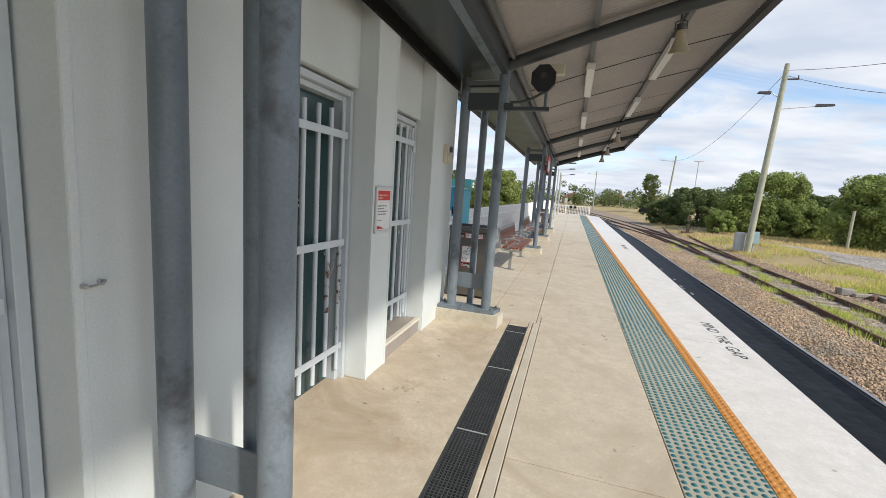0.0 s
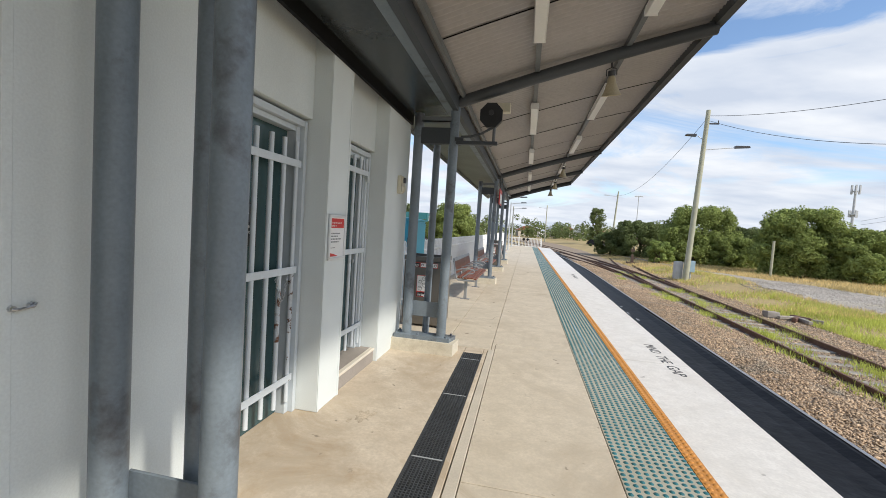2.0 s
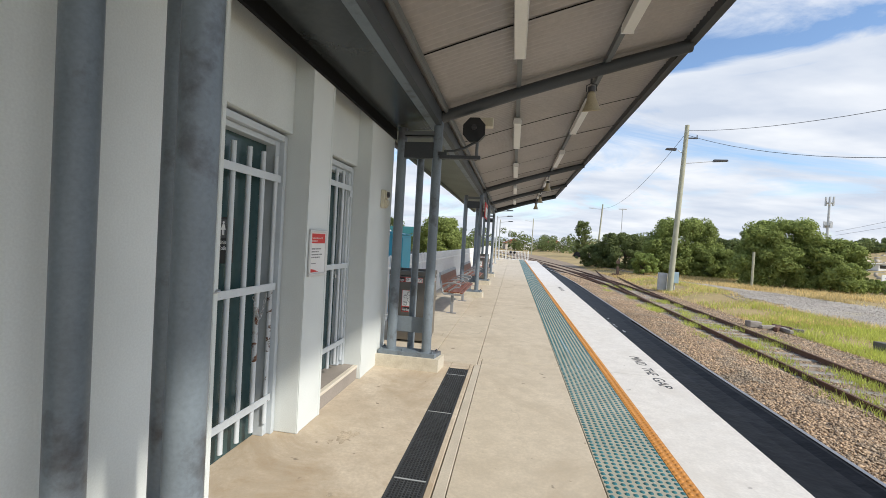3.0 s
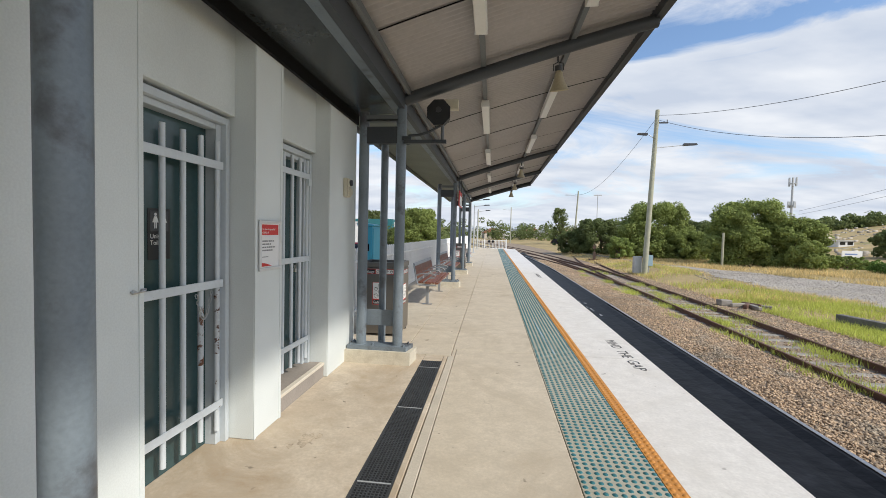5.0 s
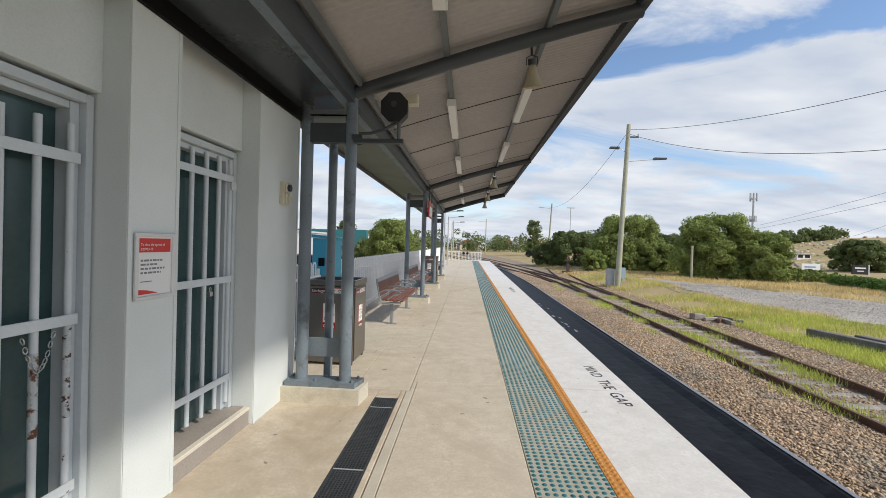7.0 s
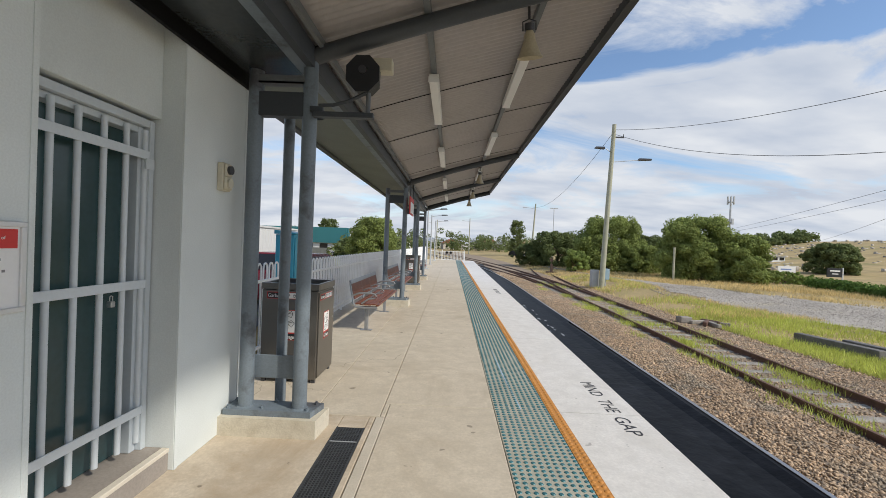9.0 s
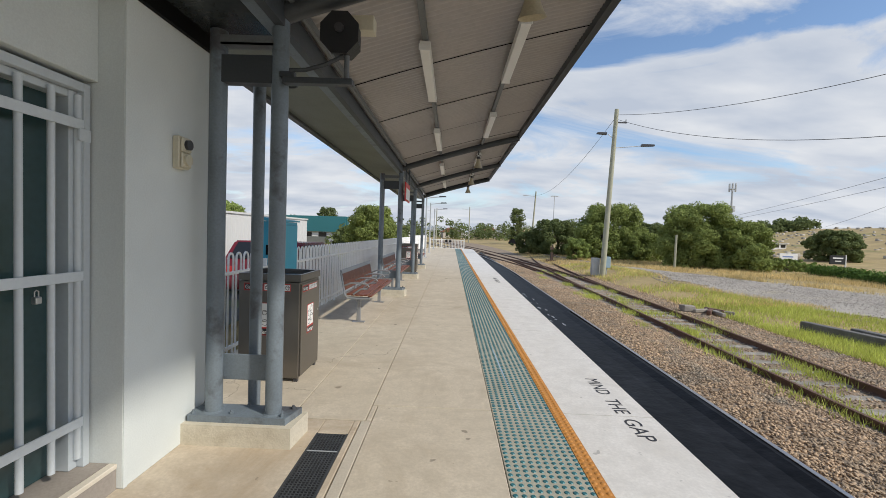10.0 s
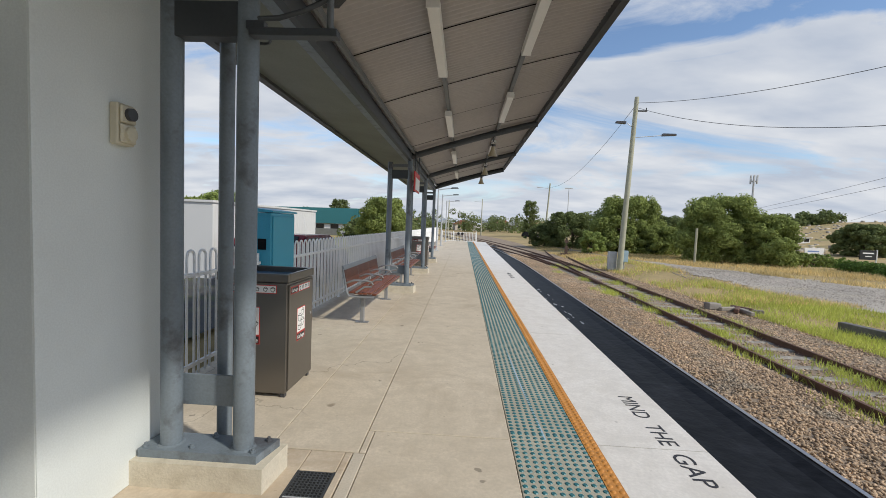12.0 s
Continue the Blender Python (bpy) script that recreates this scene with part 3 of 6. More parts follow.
# drain with mesh grates
drain = thing("drain", "dark metal grated drain channel set in the concrete", "drain", kind="structure")
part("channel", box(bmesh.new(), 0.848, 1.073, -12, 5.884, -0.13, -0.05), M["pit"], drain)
bm = bmesh.new()
for x0, x1 in ((0.846, 0.856), (1.064, 1.074)):
    box(bm, x0, x1, -12, 5.882, -0.05, 0.001)
part("channel_rim", bm, M["grate"], drain)


def grate_mesh(length):
    bm = bmesh.new()
    n = int(length / 0.022)
    for i in range(n + 1):
        y = i * (length - 0.006) / n
        box(bm, 0, 0.204, y, y + 0.006, -0.03, 0)
    for i in range(10):
        x = i * 0.198 / 9
        box(bm, x, x + 0.006, 0, length, -0.03, -0.001)
    return mesh_of(bm, "grate", M["grate"])


g_long = grate_mesh(1.044)
g_short = grate_mesh(0.232)
bar_mesh = mesh_of(box(bmesh.new(), 0, 0.206, 0, 0.010, -0.02, 0.001, 0.001), "joint_bar", M["galv"])
shared("grate", g_short, drain, (0.858, 5.646, -0.002))
for i in range(6):
    shared("grate", g_long, drain, (0.858, 4.588 - i * 1.058, -0.002))
    shared("joint_bar", bar_mesh, drain, (0.857, 5.634 - i * 1.058, -0.001))

# painted lettering
for y0 in (7.30, 17.2):
    w = thing("platform_lettering", "worn dark stencilled words on the white platform edge", "lettering", "stencilled words", at=(3.245, y0, 0.0015))
    for word, start, width in (("MIND", 0.0, 0.42), ("THE", 0.54, 0.31), ("GAP", 0.96, 0.36)):
        words("word", word, 0.185, M["ink"], w, pose(0, -start, 0, 0, 0, -90), width=width)


# raised warning studs
def stud(r=0.0175, h=0.005, n=8):
    v = [(r * math.cos(2 * math.pi * k / n), r * math.sin(2 * math.pi * k / n), 0) for k in range(n)]
    v += [(r * 0.72 * math.cos(2 * math.pi * k / n), r * 0.72 * math.sin(2 * math.pi * k / n), h) for k in range(n)]
    f = [(k, (k + 1) % n, n + (k + 1) % n, n + k) for k in range(n)]
    return np.array(v), f, n


sv, sf, sn = stud()
quads = np.array([list(f) for f in sf] + [[sn, sn + 1, sn + 2, sn + 3], [sn, sn + 3, sn + 4, sn + 7], [sn + 4, sn + 5, sn + 6, sn + 7]])


def studs(name, xs, y0, y1, z, material, label):
    pts = np.array([(x, y, z) for y in np.arange(y0, y1, 0.0513) for x in xs])
    verts = (pts[:, None, :] + sv[None]).reshape(-1, 3)
    faces = (np.arange(len(pts))[:, None, None] * len(sv) + quads[None]).reshape(-1, 4)
    return raw(name, verts, faces, material, label, kind="stuff", parent=platform)


teal_x = [2.197 + 0.0513 * i for i in range(10)]
orange_x = [2.702, 2.752]
studs("warning_studs", teal_x, -3, 5.00, 0.0, M["teal_dot"], "teal warning studs")
studs("warning_studs", teal_x, 6.51, 42.8, 0.0, M["teal_dot"], "teal warning studs")
studs("edge_studs", orange_x, -3, 42.8, 0.002, M["orange"], "orange warning studs")
me_stud = bpy.data.meshes.new("stud")
me_stud.from_pydata([tuple(v) for v in sv], [], [tuple(int(i) for i in q) for q in quads])
me_stud.materials.append(M["teal_dot"])
for y in np.arange(5.0, 6.5, 0.0513):
    for x in teal_x:
        shared("stud", me_stud, platform, (x, float(y), 0))


# ---- station building ----
TOP = 2.72
wall = thing("wall_platform_side", "pale grey rendered station wall with pilasters and recessed doorways", "wall", kind="structure")
bm = bmesh.new()
DOORS = [(0.98, 1.89), (2.948, 3.858), (4.223, 5.144)]
edges = [-12.0] + [v for d in DOORS for v in d] + [5.93]
for a, b in zip(edges[0::2], edges[1::2]):
    part("pilaster", box(bmesh.new(), -0.36, 0.0, a, b, 0.0, TOP + 0.115, 0.006), M["render"], wall)
    if a > 0:
        for yy, s in ((a, 1), (b, -1)):
            part("corner_bead", box(bmesh.new(), 0.0, 0.004, min(yy, yy + s * 0.028), max(yy, yy + s * 0.028), 0.002, TOP - 0.014, 0.0015), M["render"], wall)
for a, b in DOORS:
    part("lintel_panel", box(bmesh.new(), -0.36, -0.145, a, b, 2.228, TOP + 0.12, 0.004), M["render"], wall)
part("end_wall", box(bmesh.new(), -6.0, -0.36, 5.63, 5.93, -0.1, TOP), M["render"], wall)
part("back_wall", box(bmesh.new(), -6.2, -6.0, -12, 5.93, -0.1, TOP), M["render"], wall)
part("far_wall", box(bmesh.new(), -6.0, 0.0, -12.3, -12, -0.1, TOP), M["render"], wall)
# near-black strips paint in the shade of the gap between wall top and soffit
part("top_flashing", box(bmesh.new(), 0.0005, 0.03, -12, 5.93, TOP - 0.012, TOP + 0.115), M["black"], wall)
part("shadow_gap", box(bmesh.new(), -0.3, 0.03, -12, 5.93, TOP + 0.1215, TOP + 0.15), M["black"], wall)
part("interior_partition", box(bmesh.new(), -0.75, -0.55, -12, 5.63, -0.02, TOP), M["render"], wall)
ceil = bmesh.new()
box(ceil, -6.2, -0.31, -12, 5.9, TOP + 0.08, TOP + 0.2)
single("ceiling", ceil, M["render"], "flat roof deck over the station building", "ceiling", kind="structure")


def doorway(idx, y0, y1, sill, bars, rails, ends):
    d = thing("door_%d" % idx, "dark green door behind a pale grey barred security gate", "door", kind="structure")
    head = 2.205
    fr = bmesh.new()
    for a, b in ((y0 + 0.004, y0 + 0.05), (y1 - 0.05, y1 - 0.012)):
        box(fr, -0.307, -0.177, a, b, sill, head, 0.003)
    box(fr, -0.307, -0.179, y0 + 0.05, y1 - 0.05, head - 0.045, head, 0.003)
    part("door_frame", fr, M["frame"], d, "pale blue-grey steel door frame")
    rb = bmesh.new()
    for a, b in ((y0 + 0.051, y0 + 0.085), (y1 - 0.098, y1 - 0.051)):
        box(rb, -0.297, -0.215, a, b, sill, head - 0.047, 0.003)
    box(rb, -0.297, -0.219, y0 + 0.086, y1 - 0.099, head - 0.085, head - 0.047, 0.003)
    part("frame_rebate", rb, M["frame"], d)
    part("door_leaf", box(bmesh.new(), -0.337, -0.292, y0 + 0.04, y1 - 0.055, sill + 0.005, head - 0.02), M["door"], d, "dark green door leaf")
    gate = new("gate")
    gate.parent = d
    tagged(gate, "pale grey barred security gate")
    for b in bars:
        bm = bmesh.new()
        rod(bm, (-0.205, b, ends[0]), (-0.205, b, ends[1]), 0.0165, 12)
        part("bar", bm, M["gate"], gate, smooth=True)
    for z in rails:
        part("gate_rail", box(bmesh.new(), -0.188, -0.180, bars[0] - 0.09, bars[-1] + 0.03, z, z + 0.052, 0.002), M["gate"], gate)
    return d, gate


d1, _ = doorway(1, 0.98, 1.89, 0.0, [1.176, 1.327, 1.482, 1.632, 1.786], (0.264, 1.078, 1.856), (0.105, 2.043))
d2, gate2 = doorway(2, 2.948, 3.858, 0.0, [3.144, 3.295, 3.45, 3.60, 3.754], (0.264, 1.078, 1.856), (0.105, 2.043))
d3, gate3 = doorway(3, 4.223, 5.144, 0.147, [4.48, 4.627, 4.785, 4.94, 5.085], (0.378, 1.166, 1.962), (0.20, 2.14))
M["threshold"] = mat("threshold_mat", (0.33, 0.295, 0.26), 0.9, vary=0.1)
# raised threshold of the third doorway
sill = bmesh.new()
box(sill, -0.36, -0.035, 4.225, 5.142, 0.0, 0.14)
part("threshold", sill, M["threshold"], d3)
part("threshold_nosing", box(bmesh.new(), -0.075, -0.028, 4.225, 5.142, 0.12, 0.148, 0.004), M["cream"], d3, "cream nosing strip")
part("threshold_floor", box(bmesh.new(), -0.36, -0.077, 4.225, 5.142, 0.141, 0.1455), M["threshold"], d3)
# flaking sleeve and chain on the second gate
bm = bmesh.new()
rod(bm, (-0.205, 3.60, 0.60), (-0.205, 3.60, 0.98), 0.0182, 12)
part("rust_sleeve", bm, M["rusty"], gate2, "flaking rust-stained bar", True)
bm = bmesh.new()
rod(bm, (-0.205, 3.754, 0.63), (-0.205, 3.754, 1.075), 0.0178, 12)
part("rust_sleeve", bm, mat("chipped_paint", (0.52, 0.55, 0.57), 0.6, stain=(0.10, 0.05, 0.03), stain_at=(0.60, 0.64), stain_size=22, bump=0.2), gate2, "", True)


def link(bm, c, d, up):
    c, d, up = Vector(c), Vector(d).normalized(), Vector(up)
    pts = []
    for k in range(9):
        a = 2 * math.pi * k / 8
        pts.append(c + d * (0.016 * math.cos(a)) + up * (0.009 * math.sin(a)))
    tube(bm, pts, 0.0028, 5)


bm = bmesh.new()
prev = None
for k in range(13):
    u = k / 12
    p = Vector((-0.18, 3.525 + 0.145 * u, 1.07 - 0.17 * math.sin(math.pi * u) * (1.0 if u < 0.85 else 0.9)))
    if prev is not None:
        d = p - prev
        link(bm, (p + prev) / 2, d, (1, 0, 0) if k % 2 else d.cross(Vector((1, 0, 0))).normalized())
    prev = p
part("chain", bm, M["chrome"], gate2, "galvanised chain looped round the bars")
# latch hasps on the gates
for g, y, zh in ((gate3, 5.095, 1.962),):
    part("hinge_plate", box(bmesh.new(), -0.187, -0.175, y - 0.03, y + 0.04, zh - 0.06, zh + 0.005, 0.002), M["gate"], g)
bm = bmesh.new()
box(bm, -0.232, -0.202, 4.865, 4.895, 1.075, 1.11, 0.004)
tube(bm, [(-0.217, 4.87, 1.11), (-0.217, 4.87, 1.135), (-0.217, 4.88, 1.142), (-0.217, 4.89, 1.135), (-0.217, 4.89, 1.11)], 0.003)
part("padlock", bm, M["chrome"], gate3, "small steel padlock")
# wall hooks
for y in (1.915, 2.885):
    hk = thing("wall_hook", "galvanised cabin hook screwed to the wall", "hook", "wall hooks", at=(0.004, y, 1.172))
    bm = bmesh.new()
    rod(bm, (0, 0, 0), (0.012, 0, 0), 0.010, 8)
    part("eye_plate", bm, M["chrome"], hk)
    bm = bmesh.new()
    rod(bm, (0, 0.05, 0.004), (0.012, 0.05, 0.004), 0.010, 8)
    part("eye_plate", bm, M["chrome"], hk)
    bm = bmesh.new()
    tube(bm, [(0.012, -0.004, 0), (0.018, 0.006, -0.002), (0.018, 0.03, 0.0), (0.02, 0.048, 0.004), (0.012, 0.058, 0.01)], 0.0045)
    part("hook_bar", bm, M["chrome"], hk)

# toilet sign on the second door
ts = thing("toilet_sign", "black door sign with a white figure and raised words", "sign", at=(-0.2915, 3.37, 1.283))
part("plate", box(bmesh.new(), 0, 0.004, -0.08, 0.08, 0.0, 0.292, 0.002), M["plate"], ts)
part("symbol_panel", box(bmesh.new(), 0.0042, 0.0055, -0.066, 0.066, 0.162, 0.278, 0.001), mat("symbol_grey", (0.07, 0.075, 0.08), 0.4), ts)
for yc in (-0.030, 0.030):
    bm = bmesh.new()
    rod(bm, (0.0058, yc, 0.258), (0.0075, yc, 0.258), 0.009, 12)
    prism(bm, [(yc - 0.009, 0.247), (yc + 0.009, 0.247), (yc + 0.022, 0.212), (yc - 0.022, 0.212)], "x", 0.0058, 0.0072)
    box(bm, 0.0058, 0.0072, yc - 0.009, yc - 0.002, 0.178, 0.212)
    box(bm, 0.0058, 0.0072, yc + 0.002, yc + 0.009, 0.178, 0.212)
    part("symbol", bm, M["white"], ts)
yzx = Matrix(((0, 0, 1, 0), (1, 0, 0, 0), (0, 1, 0, 0), (0, 0, 0, 1)))
words("sign_words", "Unisex", 0.037, M["white"], ts, Matrix.Translation((0.0045, -0.066, 0.122)) @ yzx)
words("sign_words", "Toilet", 0.037, M["white"], ts, Matrix.Translation((0.0045, -0.066, 0.085)) @ yzx)

# framed notice on the pilaster
nt = thing("framed_notice", "red and white printed notice in a snap frame", "notice", at=(0.004, 3.893, 1.176))
W, Hh = 0.286, 0.358
bm = bmesh.new()
box(bm, 0, 0.016, 0, W, 0, 0.022, 0.003)
box(bm, 0, 0.016, 0, W, Hh - 0.022, Hh, 0.003)
box(bm, 0, 0.016, 0, 0.022, 0.022, Hh - 0.022, 0.003)
box(bm, 0, 0.016, W - 0.022, W, 0.022, Hh - 0.022, 0.003)
part("frame", bm, M["alu"], nt, "silver snap frame")
part("sheet", box(bmesh.new(), 0, 0.006, 0.02, W - 0.02, 0.02, Hh - 0.02), M["paper"], nt)
part("red_header", box(bmesh.new(), 0.0062, 0.0068, 0.030, W - 0.030, Hh - 0.105, Hh - 0.030), M["red"], nt)
bm = bmesh.new()
prism(bm, [(0.030, 0.030), (0.17, 0.030), (0.09, 0.05), (0.030, 0.058)], "x", 0.0062, 0.0068)
part("red_corner", bm, M["red"], nt)
words("words", "To slow the spread of", 0.019, M["white"], nt, Matrix.Translation((0.0072, 0.040, Hh - 0.070)) @ yzx)
words("words", "COVID-19", 0.019, M["white"], nt, Matrix.Translation((0.0072, 0.040, Hh - 0.094)) @ yzx)
bm = bmesh.new()
rr = random.Random(8)
for k, w in enumerate((0.155, 0.11, 0.17, 0.14)):
    z = 0.205 - k * 0.022
    y = 0.042
    while y < 0.042 + w:
        q = rr.uniform(0.012, 0.034)
        box(bm, 0.0062, 0.0066, y, min(y + q, 0.045 + w), z, z + 0.010)
        y += q + 0.006
box(bm, 0.0062, 0.0066, 0.042, 0.12, 0.095, 0.1)
part("print", bm, mat("print_grey", (0.22, 0.22, 0.23), 0.6, bump=0), nt)

# weatherproof switch box near the corner
sw = thing("switch_box", "cream weatherproof power outlet box on the wall", "switch box", at=(0.0, 5.575, 1.838))
part("back_box", box(bmesh.new(), 0, 0.045, -0.055, 0.055, 0, 0.205, 0.006), M["cream_box"], sw)
part("cover", box(bmesh.new(), 0.0455, 0.062, -0.047, 0.047, 0.108, 0.197, 0.006), M["cream_box"], sw)
part("cover", box(bmesh.new(), 0.0455, 0.062, -0.047, 0.047, 0.010, 0.102, 0.006), M["cream_box"], sw)
bm = bmesh.new()
rod(bm, (0.062, 0.0, 0.153), (0.082, 0.0, 0.153), 0.032, 16)
part("rotary_knob", bm, M["dark_grey"], sw, "dark rotary knob", True)
bm = bmesh.new()
rod(bm, (0.062, 0.0, 0.056), (0.078, 0.0, 0.056), 0.035, 16)
part("socket_cap", bm, M["cream_box"], sw, "", True)


# ---- column groups ----
def column_group(thin, back=0.215, side=0.335):
    c = thing("column_group", "three blue-grey painted steel posts bolted to a concrete plinth" if thin else "pair of blue-grey painted steel posts bolted to a concrete plinth", "column", "canopy columns")
    part("plinth", prism(bmesh.new(), [(-0.03, -0.128), (0.745, -0.128), (0.77, 0.145), (-0.03, 0.145)], "z", 0, 0.142), M["plinth"], c, "cream painted concrete plinth")
    part("base_plate", prism(bmesh.new(), [(0.015, -0.085), (0.69, -0.085), (0.735, 0.115), (0.015, 0.115)], "z", 0.142, 0.188), M["steel"], c)
    bolts = ((0.045, 0.08), (0.30, -0.04), (0.36, 0.085), (0.685, 0.08), (0.655, -0.05), (0.045, -0.06))
    for x, y in bolts:
        bm = bmesh.new()
        rod(bm, (x, y, 0.188), (x, y, 0.203), 0.016, 6)
        rod(bm, (x, y, 0.203), (x, y, 0.214), 0.009, 8)
        part("bolt", bm, M["steel"], c)
    for x, y, r, top in ((0.152, 0.0, 0.056, 2.80), (0.575, 0.0, 0.056, 2.96), (side, back, 0.043, 2.62))[:3 if thin else 2]:
        bm = bmesh.new()
        rod(bm, (x, y, 0.188 if y < 0.1 else 0.0), (x, y, top), r, 28)
        part("post", bm, M["steel"], c, "", True)
        bm = bmesh.new()
        rod(bm, (x, y, 0.188 if y < 0.1 else 0.0), (x, y, 0.196 if y < 0.1 else 0.008), r + 0.012, 28, r2=r)
        part("weld_collar", bm, M["steel"], c, "", True)
    part("tie_plate", box(bmesh.new(), 0.165, 0.515, 0.06, 0.072, 0.39, 0.575, 0.003), M["steel"], c)
    part("cross_beam", box(bmesh.new(), 0.16, 0.57, -0.04, 0.04, 2.45, 2.635, 0.004), M["dark_steel"], c)
    bm = bmesh.new()
    box(bm, 0.13, 0.60, -0.045, 0.045, 2.70, 2.712)
    box(bm, 0.13, 0.60, -0.045, -0.035, 2.70, 2.76)
    part("cap_angle", bm, M["purlin"], c)
    return c


COLS = [2.09, 5.76, 12.45, 16.1, 19.8]
col = column_group(True, 0.155, 0.36)
col.matrix_world = pose(0.009, COLS[0], 0)
column_group(True).matrix_world = pose(0, COLS[1], 0)
pair = column_group(False)
pair.matrix_world = pose(0.0, COLS[2], 0)
for y in COLS[3:]:
    copy_thing(pair, pose(0.0, y, 0))

# ---- canopy ----
def arc_z(x):
    """Underside of the roof sheet across the platform."""
    u = (x - 0.62) / 2.64
    return 2.985 + 0.86 * u - 0.115 * u * u


canopy = thing("canopy", "curved corrugated platform canopy on grey steel rafters", "canopy", kind="structure")
# Y0 carries the canopy on unseen behind the camera, to shade the wall's returns
Y0, Y1 = 7.55 - 13 * 1.524, 19.92
# corrugated sheets, one for each run between laps
xs = [0.60 + 2.72 * i / 8 for i in range(9)]
laps = list(np.arange(Y0, Y1, 1.524)) + [Y1]
for k, (a, b) in enumerate(zip(laps, laps[1:])):
    dense = b > 1.0
    n = int((b - a) / (0.076 / 8)) if dense else 8
    ysh = np.linspace(a, b + 0.03, n)
    zoff = 0.006 * (k % 2)
    verts, faces = [], []
    for j, yy in enumerate(ysh):
        wv = 0.0115 * math.cos(2 * math.pi * yy / 0.076)
        for x in xs:
            verts.append((x, yy, arc_z(x) + 0.095 + wv + zoff))
    nx2 = len(xs)
    for j in range(len(ysh) - 1):
        for i in range(nx2 - 1):
            faces.append((j * nx2 + i, j * nx2 + i + 1, (j + 1) * nx2 + i + 1, (j + 1) * nx2 + i))
    ob = raw("roof_sheet", verts, faces, M["sheet"], parent=canopy)
    md = ob.data
    md.shade_smooth()
    # black strip under the joint, drawn in place of the lap's shadow
    bm = bmesh.new()
    pts = [(x, arc_z(x) + 0.085) for x in xs]
    prism(bm, pts + [(x, z + 0.006) for x, z in pts[::-1]], "y", b - 0.006, b + 0.006)
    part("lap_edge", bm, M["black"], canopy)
# rafters, the last four under the added run behind the camera
for y in COLS + [-0.7, -3.76, -6.82, -9.88]:
    bm = bmesh.new()
    tube(bm, [(0.585 + 2.64 * i / 12, y, arc_z(0.585 + 2.64 * i / 12) - 0.05 + 0.03 * i / 12) for i in range(13)], 0.066, 14)
    part("rafter", bm, M["dark_steel"], canopy, "", True)
# purlins along the canopy
for x, w, h in ((1.465, 0.05, 0.075), (2.39, 0.05, 0.075)):
    part("purlin", box(bmesh.new(), x - w / 2, x + w / 2, Y0, Y1 - 0.01, arc_z(x) + 0.005, arc_z(x) + 0.082), M["purlin"], canopy)
part("edge_beam", box(bmesh.new(), 3.19, 3.27, Y0, Y1, arc_z(3.22) - 0.01, arc_z(3.22) + 0.10), M["dark_steel"], canopy)
part("inner_angle", prism(bmesh.new(), [(0.655, 2.965), (0.685, 2.972), (0.685, 3.03), (0.655, 3.02)], "y", Y0, Y1), M["purlin"], canopy)
part("edge_channel", prism(bmesh.new(), [(0.555, 2.825), (0.615, 2.825), (0.615, 2.985), (0.555, 2.985)], "y", Y0, Y1), M["dark_steel"], canopy)
part("channel_lip", box(bmesh.new(), 0.47, 0.553, Y0, Y1, 2.825, 2.837), M["steel"], canopy)
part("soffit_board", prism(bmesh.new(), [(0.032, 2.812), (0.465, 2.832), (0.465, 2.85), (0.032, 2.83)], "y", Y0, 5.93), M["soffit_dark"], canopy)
part("soffit_sheet", prism(bmesh.new(), [(-0.28, 2.915), (0.465, 2.845), (0.465, 2.865), (-0.28, 2.935)], "y", 5.94, Y1), M["sheet_green_bounce"], canopy)
part("gutter", prism(bmesh.new(), [(-0.36, 2.88), (-0.28, 2.88), (-0.28, 2.98), (-0.36, 2.98)], "y", 5.94, Y1), M["dark_steel"], canopy, "dark steel gutter")
part("roof_deck", prism(bmesh.new(), [(-0.36, 3.02), (0.6, 3.07), (0.6, 3.09), (-0.36, 3.04)], "y", Y0, Y1), M["sheet"], canopy)
part("end_trim", prism(bmesh.new(), [(x, arc_z(x) + 0.02) for x in xs] + [(x, arc_z(x) + 0.125) for x in xs[::-1]], "y", Y1, Y1 + 0.02), M["dark_steel"], canopy)


# batten lights under the purlins
def batten(length):
    t = thing("batten_light", "white fluorescent batten light under the canopy", "light", "canopy lights")
    part("tray", box(bmesh.new(), -0.05, 0.05, 0, length, 0.0, 0.03, 0.004), M["white"], t)
    bm = bmesh.new()
    prism(bm, [(-0.055, 0.0), (-0.045, -0.055), (0.045, -0.055), (0.055, 0.0)], "y", 0.012, length - 0.012)
    part("diffuser", bm, M["lamp"], t, "prismatic diffuser", True)
    for y in (0.0, length - 0.012):
        part("end_cap", box(bmesh.new(), -0.056, 0.056, y, y + 0.012, -0.056, 0.002, 0.003), M["white"], t)
    return t


b0 = batten(1.52)
z1, z2 = arc_z(1.465) - 0.028, arc_z(2.39) - 0.028
b0.matrix_world = pose(1.465, 6.80, z1)
for x, y, z in ((1.465, 3.28, z1), (1.465, 9.98, z1), (1.465, 13.4, z1), (1.465, 16.9, z1), (2.39, 3.4, z2), (2.39, 6.80, z2), (2.39, 9.84, z2), (2.39, 13.3, z2), (2.39, 16.8, z2)):
    copy_thing(b0, pose(x, y, z))


